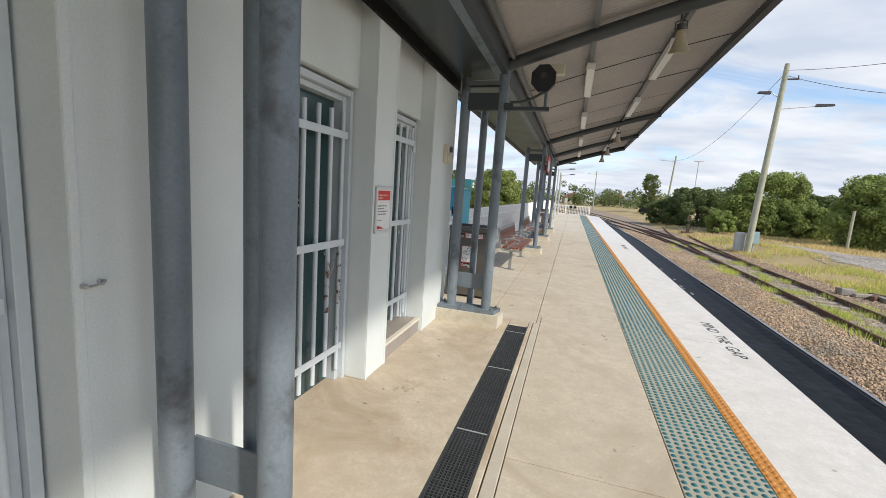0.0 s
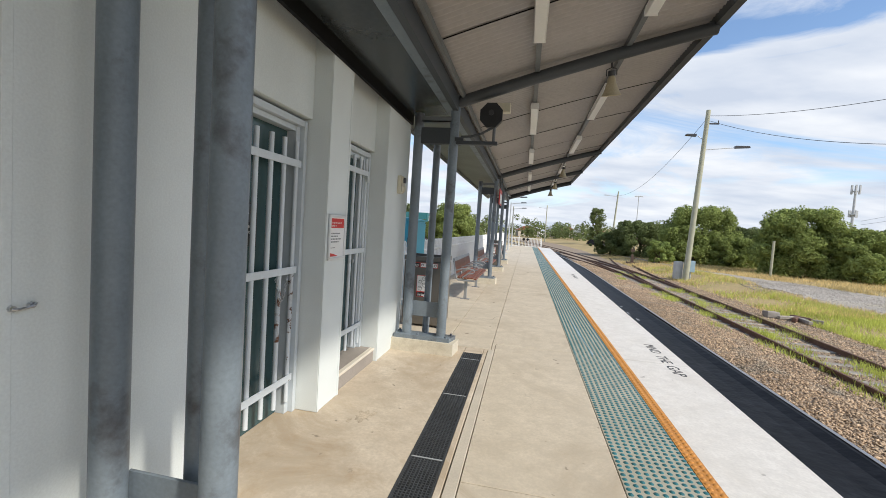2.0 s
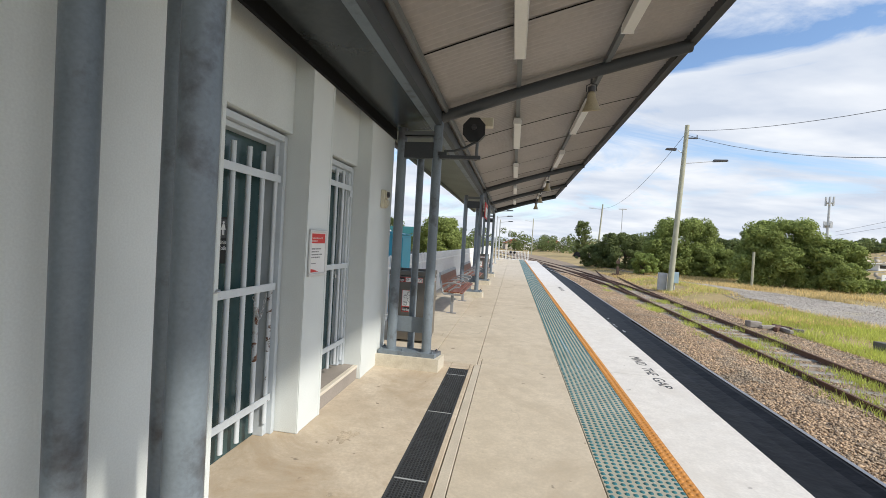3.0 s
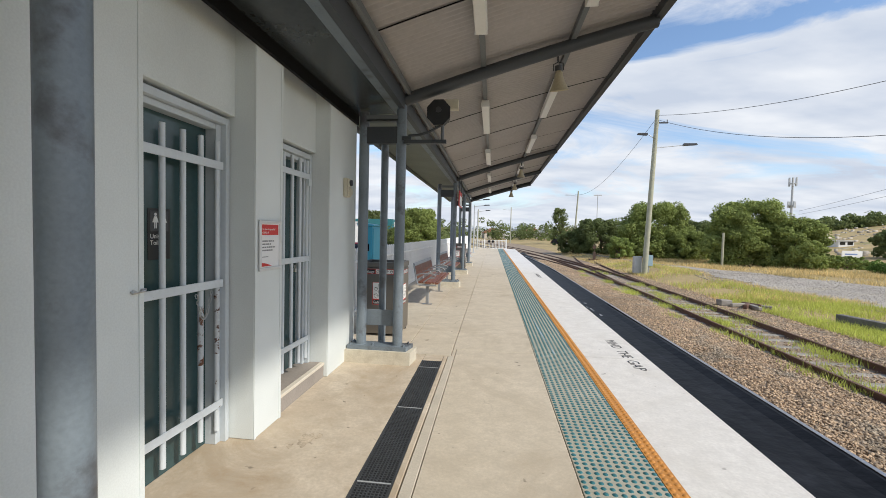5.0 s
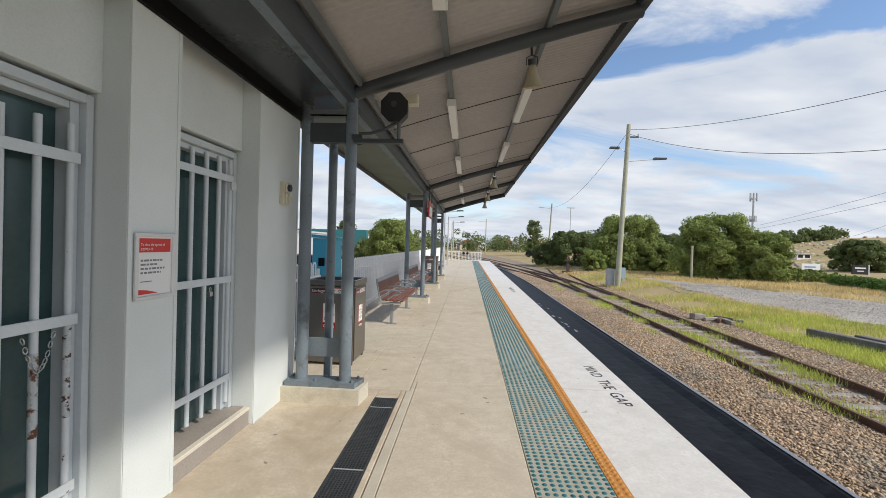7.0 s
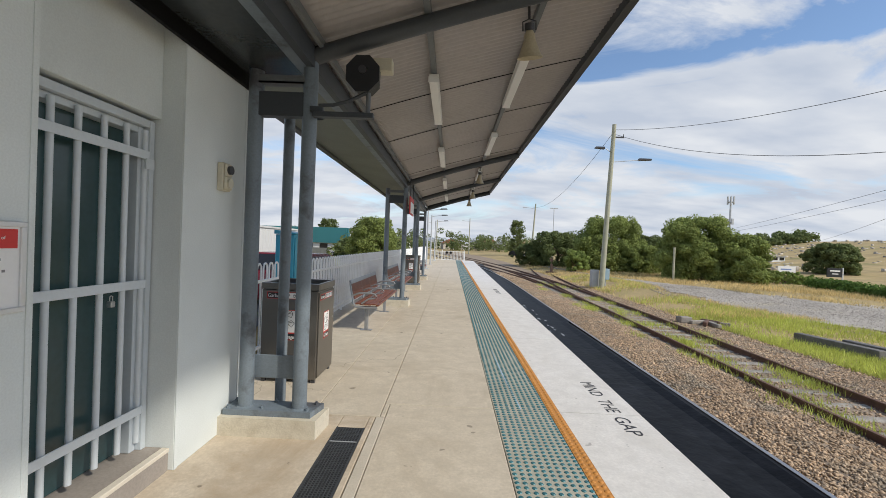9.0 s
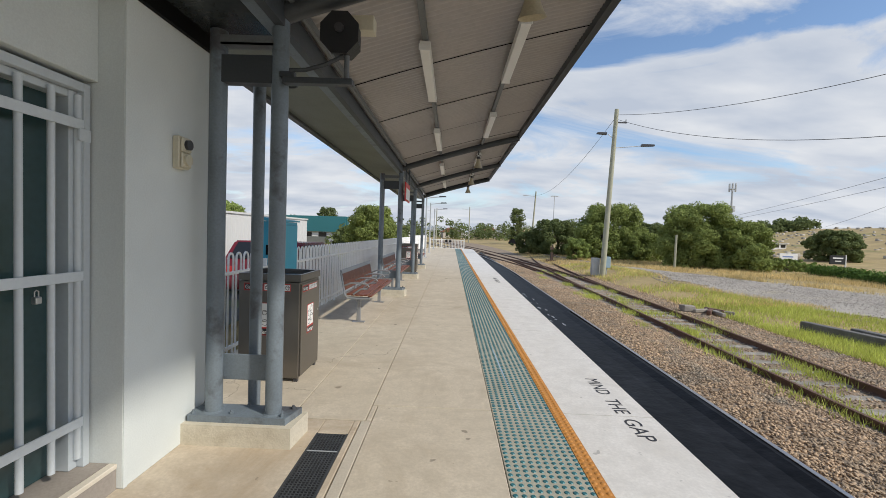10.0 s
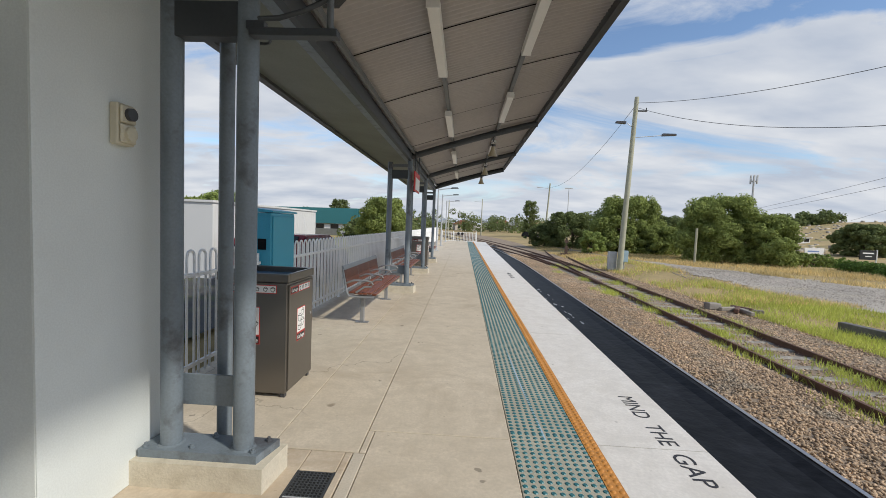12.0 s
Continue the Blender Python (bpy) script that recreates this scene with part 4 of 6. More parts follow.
def horn():
    t = thing("horn_speaker", "cream horn loudspeaker hanging from the canopy", "loudspeaker", "horn loudspeakers")
    bm = bmesh.new()
    prev, rings = None, []
    prof = [(0.028, 0.0), (0.045, -0.03), (0.05, -0.075), (0.062, -0.105), (0.085, -0.17), (0.105, -0.205), (0.11, -0.215), (0.098, -0.208), (0.06, -0.12), (0.02, -0.10)]
    for r, z in prof:
        rings.append([bm.verts.new((r * math.cos(2 * math.pi * k / 20), r * math.sin(2 * math.pi * k / 20), z)) for k in range(20)])
    for a, b in zip(rings, rings[1:]):
        for k in range(20):
            bm.faces.new((a[k], b[k], b[(k + 1) % 20], a[(k + 1) % 20]))
    bm.faces.new(rings[0])
    bm.faces.new(rings[-1][::-1])
    bmesh.ops.recalc_face_normals(bm, faces=bm.faces)
    part("horn", bm, M["horn"], t, "", True)
    bm = bmesh.new()
    rod(bm, (0, 0, 0.0), (0, 0, 0.055), 0.042, 14)
    part("driver", bm, M["dark_grey"], t, "", True)
    bm = bmesh.new()
    tube(bm, [(-0.055, 0, 0.0), (-0.055, 0, 0.07), (0, 0, 0.09), (0.055, 0, 0.07), (0.055, 0, 0.0)], 0.006)
    rod(bm, (0, 0, 0.085), (0, 0, 0.24), 0.012, 8)
    part("bracket", bm, M["dark_grey"], t)
    return t


h0 = horn()
hz = arc_z(2.30) - 0.145
h0.matrix_world = pose(2.30, 6.08, hz, 14, -6, 0)
for y in (12.7, 16.0, 18.7):
    copy_thing(h0, pose(2.34, y, hz - 0.09, 10, 0, 0))

# octagonal floodlight on an arm at the second column group
fl = thing("floodlight", "black octagonal floodlight on a steel arm", "floodlight", at=(1.0, 5.70, 2.765))
oct8 = [(0.135 * math.cos(math.pi / 8 + k * math.pi / 4), 0.145 * math.sin(math.pi / 8 + k * math.pi / 4)) for k in range(8)]
bm = bmesh.new()
prism(bm, oct8, "y", -0.055, -0.035)
prism(bm, [(x * 0.93, z * 0.93) for x, z in oct8], "y", -0.035, 0.05)
prism(bm, [(x * 0.8, z * 0.8) for x, z in oct8], "y", 0.05, 0.13)
part("housing", bm, M["speaker"], fl)
bm = bmesh.new()
rod(bm, (0, -0.056, 0.025), (0, -0.072, 0.025), 0.03, 12)
part("cap", bm, M["dark_grey"], fl)
part("junction_box", box(bmesh.new(), 0.05, 0.20, 0.06, 0.16, 0.07, 0.17, 0.004), M["cream_box"], fl, "cream junction box")
bm = bmesh.new()
box(bm, -0.38, 0.085, -0.03, 0.03, -0.325, -0.285, 0.003)
box(bm, -0.40, -0.30, -0.02, 0.02, -0.285, -0.245, 0.003)
part("arm", bm, M["dark_steel"], fl)
bm = bmesh.new()
rod(bm, (0.04, 0, -0.285), (0.04, 0, -0.13), 0.018, 10)
part("upright", bm, M["purlin"], fl, "", True)
bm = bmesh.new()
tube(bm, [(-0.33, -0.02, -0.24), (-0.22, -0.02, -0.235), (-0.1, -0.02, -0.2), (-0.02, 0, -0.15), (0.02, 0.0, -0.13)], 0.014, 8)
part("conduit", bm, M["dark_steel"], fl, "", True)
bm = bmesh.new()
tube(bm, [(-0.38 + 0.06 * math.cos(2 * math.pi * k / 16), 0.08 + 0.06 * math.sin(2 * math.pi * k / 16), -0.30) for k in range(17)], 0.008)
part("clamp", bm, M["dark_steel"], fl)


# ---- platform furniture ----
def label_panel(parent, axis, u0, z0, u1, z1, off, black, words_at=None):
    """A bordered sticker on a bin: red rim, white or black field, small marks."""
    def pl(a, b, c, d, lo, hi):
        bm = bmesh.new()
        if axis == "y":
            box(bm, a, b, off - hi, off - lo, c, d)
        else:
            box(bm, off + lo, off + hi, a, b, c, d)
        return bm
    st = part("sticker", pl(u0, u1, z0, z1, 0.0, 0.0012), M["red"], parent, "red rimmed sticker")
    part("field", pl(u0 + 0.006, u1 - 0.006, z0 + 0.006, z1 - 0.006, 0.0012, 0.0018), M["plate"] if black else M["white"], st)
    if black:
        m = Matrix.Translation((u0 + 0.012, off - 0.0022, z0 + 0.016)) @ pose(0, 0, 0, 90) if axis == "y" else Matrix.Translation((off + 0.0022, u0 + 0.012, z0 + 0.016)) @ yzx
        words("sticker_words", "Garbage", (z1 - z0) * 0.75, M["white"], st, m, width=(u1 - u0) - 0.026)
    else:
        bm = bmesh.new()
        rnd = random.Random(int(u0 * 1000) + int(z0 * 100))
        tall = z1 - z0 > u1 - u0
        n = 4
        for k in range(n):
            if tall:
                cu, cz = u0 + (u1 - u0) * (0.32 + 0.36 * (k % 2)), z0 + (z1 - z0) * (0.2 + 0.2 * k)
            else:
                cu, cz = u0 + (u1 - u0) * (k + 0.5) / n, (z0 + z1) / 2
            r = min(u1 - u0, z1 - z0) * (0.24 if tall else 0.32)
            pts = [(cu + r * rnd.uniform(0.5, 1.1) * math.cos(a), cz + r * rnd.uniform(0.5, 1.1) * math.sin(a)) for a in (0.3, 1.4, 2.6, 3.7, 5.0)]
            # outlined symbol: thin strokes round a loose shape, with one stroke across
            ends = list(zip(pts, pts[1:] + pts[:1])) + [(pts[0], pts[2])]
            for (ua, za), (ub, zb) in ends:
                d = math.hypot(ub - ua, zb - za) or 1
                nu, nz = -(zb - za) / d * 0.0022, (ub - ua) / d * 0.0022
                q = [(ua - nu, za - nz), (ub - nu, zb - nz), (ub + nu, zb + nz), (ua + nu, za + nz)]
                if axis == "y":
                    prism(bm, q, "y", off - 0.0022, off - 0.0018)
                else:
                    prism(bm, q, "x", off + 0.0018, off + 0.0022)
        part("print", bm, M["ink"], st)


def garbage_bin():
    b = thing("garbage_bin", "brushed steel garbage bin enclosure with printed stickers", "bin", "garbage bins")
    x0, x1, y0, y1 = 0.0, 0.585, 0.0, 0.565
    part("body", box(bmesh.new(), x0, x1, y0, y1, 0.035, 0.965, 0.004), M["bin"], b)
    part("door", box(bmesh.new(), x1, x1 + 0.012, y0 + 0.03, y1 - 0.012, 0.05, 0.945, 0.003), M["bin"], b)
    bm = bmesh.new()
    for a, c, d, e in ((x0 - 0.006, x1 + 0.014, y0 - 0.006, y0 + 0.03), (x0 - 0.006, x1 + 0.014, y1 - 0.03, y1 + 0.006), (x0 - 0.006, x0 + 0.03, y0 + 0.03, y1 - 0.03), (x1 - 0.016, x1 + 0.014, y0 + 0.03, y1 - 0.03)):
        box(bm, a, c, d, e, 0.972, 1.04, 0.003)
    part("rim", bm, M["bin"], b)
    # sky reflection in the steel well is painted as a flat blue
    part("well", box(bmesh.new(), x0 + 0.03, x1 - 0.02, y0 + 0.03, y1 - 0.03, 0.966, 0.99), mat("bin_well_sky_tint", (0.03, 0.12, 0.22), 0.35), b, "steel bin well coloured blue like reflected sky")
    for x in (x0 + 0.03, x1 - 0.03):
        for y in (y0 + 0.03, y1 - 0.03):
            part("foot", box(bmesh.new(), x - 0.02, x + 0.02, y - 0.02, y + 0.02, 0.0, 0.036), M["dark_grey"], b)
    bm = bmesh.new()
    rod(bm, (x1 + 0.012, y1 - 0.06, 0.62), (x1 + 0.018, y1 - 0.06, 0.62), 0.012, 10)
    part("lock", bm, M["chrome"], b)
    label_panel(b, "y", 0.05, 0.875, 0.235, 0.945, y0, True)
    label_panel(b, "y", 0.24, 0.875, 0.50, 0.945, y0, False)
    label_panel(b, "y", 0.20, 0.52, 0.36, 0.76, y0, False)
    label_panel(b, "y", 0.20, 0.445, 0.36, 0.518, y0, True)
    label_panel(b, "x", 0.05, 0.865, 0.21, 0.925, x1 + 0.012, True)
    label_panel(b, "x", 0.215, 0.865, 0.47, 0.925, x1 + 0.012, False)
    label_panel(b, "x", 0.19, 0.50, 0.37, 0.72, x1 + 0.012, False)
    label_panel(b, "x", 0.19, 0.43, 0.37, 0.495, x1 + 0.012, True)
    return b


gb = garbage_bin()
gb.matrix_world = pose(-0.24, 6.84, 0)
copy_thing(gb, pose(-0.07, 18.2, 0))


def bench(length=2.25):
    b = thing("platform_bench", "red-brown timber slat bench with grey metal arms and pedestal legs", "bench", "platform benches")
    # seat slats, front to back
    for k in range(6):
        x = 0.50 - k * 0.068
        z = 0.435 + 0.006 * abs(k - 2.5) - (0.02 if k == 0 else 0)
        part("seat_slat", box(bmesh.new(), x - 0.03, x + 0.03, 0.02, length - 0.02, z, z + 0.028, 0.006), M["slat"], b)
    # back boards follow the leaning frame
    for k, (z0, z1) in enumerate(((0.53, 0.655), (0.66, 0.785))):
        bm = bmesh.new()
        f = lambda z: 0.115 - 0.20 * (z - 0.5)
        prism(bm, [(f(z0), z0), (f(z0) - 0.028, z0), (f(z1) - 0.028, z1), (f(z1), z1)], "y", 0.03, length - 0.03)
        part("back_slat", bm, M["slat"], b)
    bm = bmesh.new()
    prism(bm, [(0.065, 0.79), (0.03, 0.795), (0.02, 0.845), (0.045, 0.85)], "y", 0.0, length)
    part("top_rail", bm, M["bench_metal"], b, "grey metal top rail")
    for y in (0.0, length / 3, 2 * length / 3, length):
        bm = bmesh.new()
        tube(bm, [(0.04, y, 0.80), (0.09, y, 0.55), (0.105, y, 0.47), (0.14, y, 0.415), (0.30, y, 0.405), (0.50, y, 0.41)], 0.016, 8)
        part("side_frame", bm, M["bench_metal"], b, smooth=True)
        bm = bmesh.new()
        tube(bm, [(0.09, y, 0.60), (0.20, y, 0.645), (0.36, y, 0.65), (0.455, y, 0.635), (0.485, y, 0.60), (0.46, y, 0.565), (0.36, y, 0.555), (0.24, y, 0.47)], 0.015, 8)
        part("armrest", bm, M["bench_metal"], b, smooth=True)
    for y in (0.17, length - 0.17):
        leg = part("pedestal", box(bmesh.new(), 0.27, 0.33, y - 0.03, y + 0.03, 0.012, 0.405, 0.006), M["bench_metal"], b)
        part("foot_plate", box(bmesh.new(), 0.20, 0.40, y - 0.05, y + 0.05, 0.0, 0.012, 0.003), M["bench_metal"], leg)
        bm = bmesh.new()
        box(bm, 0.13, 0.47, y - 0.025, y + 0.025, 0.375, 0.405, 0.003)
        part("seat_bearer", bm, M["bench_metal"], leg)
    return b


bn = bench()
bn.matrix_world = pose(0.02, 9.40, 0)
for y in (13.35, 21.1):
    copy_thing(bn, pose(0.0, y, 0))

# bow-topped steel fence along the back of the platform
fence = thing("fence", "white bow-topped steel picket fence behind the platform", "fence")
bm = bmesh.new()
bow = [(0, 0, 0.06), (0, 0, 1.13)] + [(0, 0.05 - 0.05 * math.cos(a), 1.13 + 0.055 * math.sin(a)) for a in (0.5, 1.05, 1.57, 2.1, 2.64)] + [(0, 0.10, 1.13), (0, 0.10, 0.06)]
tube(bm, bow, 0.0125, 6)
bow_mesh = mesh_of(bm, "paling", M["fence"], True)
y = 6.15
while y < 42.6:
    if not 8.12 < y < 9.06:
        shared("paling", bow_mesh, fence, (-0.60, y, 0))
    y += 0.165 if y < 20 else 0.19
for z in (0.14, 0.95):
    for ya, yb in ((6.1, 8.26), (9.07, 42.7)):
        part("rail", box(bmesh.new(), -0.615, -0.585, ya, yb, z, z + 0.035, 0.003), M["fence"], fence)
for y in (6.1, 8.22, *np.arange(9.07, 42.6, 2.4)):
    part("fence_post", box(bmesh.new(), -0.645, -0.605, float(y), float(y) + 0.04, 0.0, 1.08, 0.004), M["fence"], fence)
part("solid_panel", box(bmesh.new(), -0.66, -0.65, 30.5, 42.0, 0.15, 1.25), M["white"], fence, "white solid panel")

end_fence = thing("end_fence", "white picket barrier closing the end of the platform", "fence")
bm = bmesh.new()
tube(bm, [(0, 0, 0.05), (0, 0, 1.0)], 0.016, 6)
picket = mesh_of(bm, "paling", M["fence"], True)
for k in range(23):
    shared("paling", picket, end_fence, (-0.2 + k * 0.142, 42.7, -0.12))
for z in (0.02, 0.82):
    part("rail", box(bmesh.new(), -0.25, 3.0, 42.685, 42.715, z, z + 0.04), M["fence"], end_fence)
for x in (-0.22, 0.85, 3.02):
    part("fence_post", box(bmesh.new(), x - 0.03, x + 0.03, 42.67, 42.73, -0.12, 0.97), M["fence"], end_fence)
for x in (1.31, 1.68):
    t = thing("marker_lamp", "black round marker lamp on the end barrier", "lamp", "marker lamps", at=(x, 42.64, 0.72))
    bm = bmesh.new()
    rod(bm, (0, 0.03, 0), (0, -0.1, 0), 0.13, 14)
    part("housing", bm, M["speaker"], t)
    bm = bmesh.new()
    rod(bm, (0, -0.1, 0), (0, -0.105, 0), 0.09, 14)
    part("lens", bm, M["glass_dark"], t)

# hanging station sign at the third column group
rs_ = thing("hanging_sign", "red and white sign hanging from the canopy edge", "sign", at=(0.70, 12.25, 2.19))
part("panel", box(bmesh.new(), -0.012, 0.012, 0.0, 0.92, 0.0, 0.42, 0.004), M["red"], rs_, "red sign panel")
part("white_field", box(bmesh.new(), 0.0125, 0.0145, 0.12, 0.88, 0.04, 0.30), M["white"], rs_)
for y in (0.12, 0.80):
    bm = bmesh.new()
    rod(bm, (0, y, 0.42), (0, y, 0.85), 0.012, 8)
    part("hanger", bm, M["dark_steel"], rs_)


# lamp posts at the open end of the platform
def lamp_post():
    t = thing("platform_lamp", "slim galvanised platform lamp post with a flat head", "lamp post", "platform lamps")
    bm = bmesh.new()
    rod(bm, (0, 0, 0), (0, 0, 3.6), 0.055, 12, r2=0.04)
    part("post", bm, M["galv"], t, "", True)
    part("base", box(bmesh.new(), -0.14, 0.14, -0.14, 0.14, 0, 0.03), M["galv"], t)
    bm = bmesh.new()
    rod(bm, (0, 0, 3.5), (0.75, 0, 3.6), 0.025, 8)
    part("arm", bm, M["galv"], t)
    part("lamp_head", prism(bmesh.new(), [(0.7, 3.57), (1.15, 3.60), (1.1, 3.66), (0.75, 3.65)], "y", -0.09, 0.09), M["dark_steel"], t)
    return t


lp = lamp_post()
lp.matrix_world = pose(0.25, 27.4, 0)
for y in (32.6, 39.8):
    copy_thing(lp, pose(0.22, y, 0))

# ---- behind the platform ----
lk = thing("equipment_cabinet", "bright blue steel equipment cabinet behind the fence", "cabinet", at=(-0.745, 8.30, -0.18))
part("body", box(bmesh.new(), 0, 0.255, 0, 0.67, 0.04, 1.74, 0.006), M["locker"], lk)
part("roof", prism(bmesh.new(), [(-0.015, 1.745), (0.285, 1.745), (0.285, 1.765), (-0.015, 1.80)], "y", -0.02, 0.69), M["locker"], lk)
part("door", box(bmesh.new(), 0.255, 0.27, 0.03, 0.64, 0.1, 1.70, 0.004), M["locker"], lk)
part("vent", box(bmesh.new(), 0.10, 0.20, -0.006, 0.0, 1.30, 1.43), M["black"], lk, "black vent grille")
part("base", box(bmesh.new(), 0.01, 0.245, 0.02, 0.65, 0.0, 0.04), M["plinth"], lk)

ws = thing("storage_container", "white ribbed steel storage container with a cream side", "container", at=(0, 0, -0.2))
wbm = bmesh.new()
box(wbm, -12.0, -4.75, 14.0, 21.5, -0.1, 2.04)
part("body", wbm, M["offwhite"], ws)
bm = bmesh.new()
for k in range(30):
    yy = 14.1 + k * 0.245
    box(bm, -4.75, -4.743, yy, yy + 0.11, 0.0, 1.98)
tagged(part("ribs", bm, M["offwhite"], ws), kind="stuff")
part("roof_edge", box(bmesh.new(), -12.04, -4.71, 13.96, 21.54, 2.04, 2.10), M["offwhite"], ws)
part("door", box(bmesh.new(), -6.9, -6.2, 13.97, 14.0, 0.0, 1.55), M["galv"], ws, "grey door")
part("vent", box(bmesh.new(), -5.75, -5.62, 13.96, 14.0, 1.55, 1.72), M["cream_box"], ws)


def wagon(label, paint):
    c = thing("car", label, "car", "parked cars")
    prof = [(-2.1, 0.35), (-2.15, 0.75), (-1.95, 0.95), (-1.0, 1.02), (-0.35, 1.45), (1.5, 1.48), (2.0, 1.05), (2.15, 0.85), (2.15, 0.35)]
    bm = bmesh.new()
    prism(bm, prof, "x", -0.86, 0.86)
    bmesh.ops.bevel(bm, geom=bm.edges[:], offset=0.05, segments=2, affect="EDGES")
    part("body", bm, paint, c, "", True)
    for s in (-1, 1):
        part("side_window", prism(bmesh.new(), [(-0.75, 1.03), (-0.3, 1.38), (1.4, 1.41), (1.8, 1.05)], "x", s * 0.862, s * 0.868), M["glass_dark"], c)
    part("windscreen", prism(bmesh.new(), [(-1.0, 1.05), (-1.02, 1.06), (-0.42, 1.43), (-0.38, 1.42)], "x", -0.72, 0.72), M["glass_dark"], c)
    part("rear_window", prism(bmesh.new(), [(1.56, 1.44), (1.6, 1.45), (2.0, 1.08), (1.96, 1.07)], "x", -0.7, 0.7), M["glass_dark"], c)
    for x in (-0.62, 0.62):
        part("tail_light", box(bmesh.new(), x - 0.12, x + 0.12, 2.13, 2.165, 0.75, 0.9, 0.01), M["red"], c)
        part("headlight", box(bmesh.new(), x - 0.15, x + 0.15, -2.16, -2.1, 0.66, 0.8, 0.01), M["lamp"], c)
    for x in (-0.84, 0.84):
        for y in (-1.3, 1.35):
            bm = bmesh.new()
            rod(bm, (x - 0.1, y, 0.33), (x + 0.1, y, 0.33), 0.33, 20)
            w = part("wheel", bm, M["rubber"], c, "", True)
            bm = bmesh.new()
            rod(bm, (x - 0.104, y, 0.33), (x + 0.104, y, 0.33), 0.2, 14)
            part("rim", bm, M["galv"], w)
    return c


cr = wagon("dark red wagon parked behind the platform fence", M["car_red"])
cr.matrix_world = pose(-2.75, 14.6, -0.36, 0, 0, 180)
c2 = wagon("white car parked outside the warehouse", M["offwhite"])
c2.matrix_world = pose(-15.5, 68, lift(-15.5, 68), 0, 0, 60)
c3 = wagon("dark car parked beside the far trees", M["glass_dark"])
c3.matrix_world = pose(17.2, 98, lift(17.2, 98), 0, 0, 80)

# teal warehouse
tb = thing("warehouse", "large teal metal-clad warehouse with white lower windows", "warehouse", at=(-16.8, 75, -1.0))
part("front_wall", box(bmesh.new(), -40, 0, 0.4, 0.8, 0, 2.0), M["offwhite"], tb)
part("front_cladding", prism(bmesh.new(), [(-40, 1.95), (0, 1.95), (0, 4.72), (-40, 4.3)], "y", 0, 0.4), M["teal_wall"], tb, "teal cladding")
part("side_cladding", prism(bmesh.new(), [(0.4, 1.95), (13, 1.95), (13, 4.55), (0.4, 4.72)], "x", -0.2, 0.2), M["teal_wall"], tb, "teal cladding")
part("side_wall", box(bmesh.new(), -0.4, 0, 0.8, 13, 0, 1.95), M["house"], tb)
part("roof", prism(bmesh.new(), [(-40, 4.2), (0.2, 4.66), (0.2, 4.70), (-40, 4.24)], "y", 0.4, 13), M["galv"], tb)
for k in range(12):
    part("window", box(bmesh.new(), -4.8 - k * 2.6, -3.4 - k * 2.6, 0.34, 0.4, 0.95, 1.85), M["glass_dark"], tb)
for k in range(5):
    part("window", box(bmesh.new(), 0.0, 0.05, 1.6 + k * 2.3, 3.0 + k * 2.3, 0.5, 1.7), M["glass_dark"], tb)
for a, b, m_ in ((1.6, 4.6, "white"), (8.6, 11.4, "red")):
    part("sign_board", box(bmesh.new(), 0.22, 0.28, a, b, 2.4, 4.2), M[m_], tb)
part("sign_board", box(bmesh.new(), 0.28, 0.32, 1.9, 4.3, 2.5, 3.2), M["red"], tb)
part("yard_screen", box(bmesh.new(), -40, 1.0, -2.0, -1.9, 0.0, 1.1), mat("mesh_fence", (0.16, 0.17, 0.16), 0.8), tb)


# ---- poles and wires ----
def wire(p0, p1, sag, r=0.014):
    p0, p1 = Vector(p0), Vector(p1)
    bm = bmesh.new()
    pts = []
    for k in range(25):
        u = k / 24
        p = p0.lerp(p1, u)
        p.z -= sag * 4 * u * (1 - u)
        pts.append(p)
    tube(bm, pts, r, 5)
    single("overhead_wire", bm, M["wire"], "thin black overhead wire between poles", "wire", "overhead wires", at=(0, 0, 0))


up = thing("utility_pole", "leaning pale timber utility pole with two street lights", "utility pole", "utility poles", at=(12.04, 31, lift(12.04, 31) - 0.05))
bm = bmesh.new()
rod(bm, (0, 0, -0.3), (0.41, 0, 11.15), 0.19, 16, r2=0.13)
part("pole_shaft", bm, M["pole"], up, "", True)
for sgn, z, ln, rise in ((-1, 9.2, 0.42, 0.30), (1, 8.6, 1.95, 0.2)):
    xo = 0.4 * z / 11.25
    bm = bmesh.new()
    rod(bm, (xo, 0, z), (xo + sgn * ln, 0, z + rise), 0.025, 8)
    part("lamp_arm", bm, M["galv"], up)
    part("lamp_head", prism(bmesh.new(), [(xo + sgn * ln - 0.1, z + rise - 0.05), (xo + sgn * (ln + 0.75), z + rise + 0.0), (xo + sgn * (ln + 0.7), z + rise + 0.1), (xo + sgn * ln - 0.1, z + rise + 0.1)], "y", -0.12, 0.12), M["dark_grey"], up)
bm = bmesh.new()
box(bm, 0.30, 1.1, -0.04, 0.04, 10.25, 10.33)
rod(bm, (0.5, 0, 10.33), (0.5, 0, 10.5), 0.03, 8)
rod(bm, (1.05, 0, 10.33), (1.05, 0, 10.5), 0.03, 8)
part("cross_arm", bm, M["dark_grey"], up)
wire((12.5, 31, 9.75), (22.0, 4.0, 8.8), 1.6, 0.013)
wire((12.5, 31, 9.45), (22.0, 4.0, 6.6), 2.6, 0.013)
wire((12.42, 31, 9.6), (15.6, 75, 8.6), 1.6, 0.014)

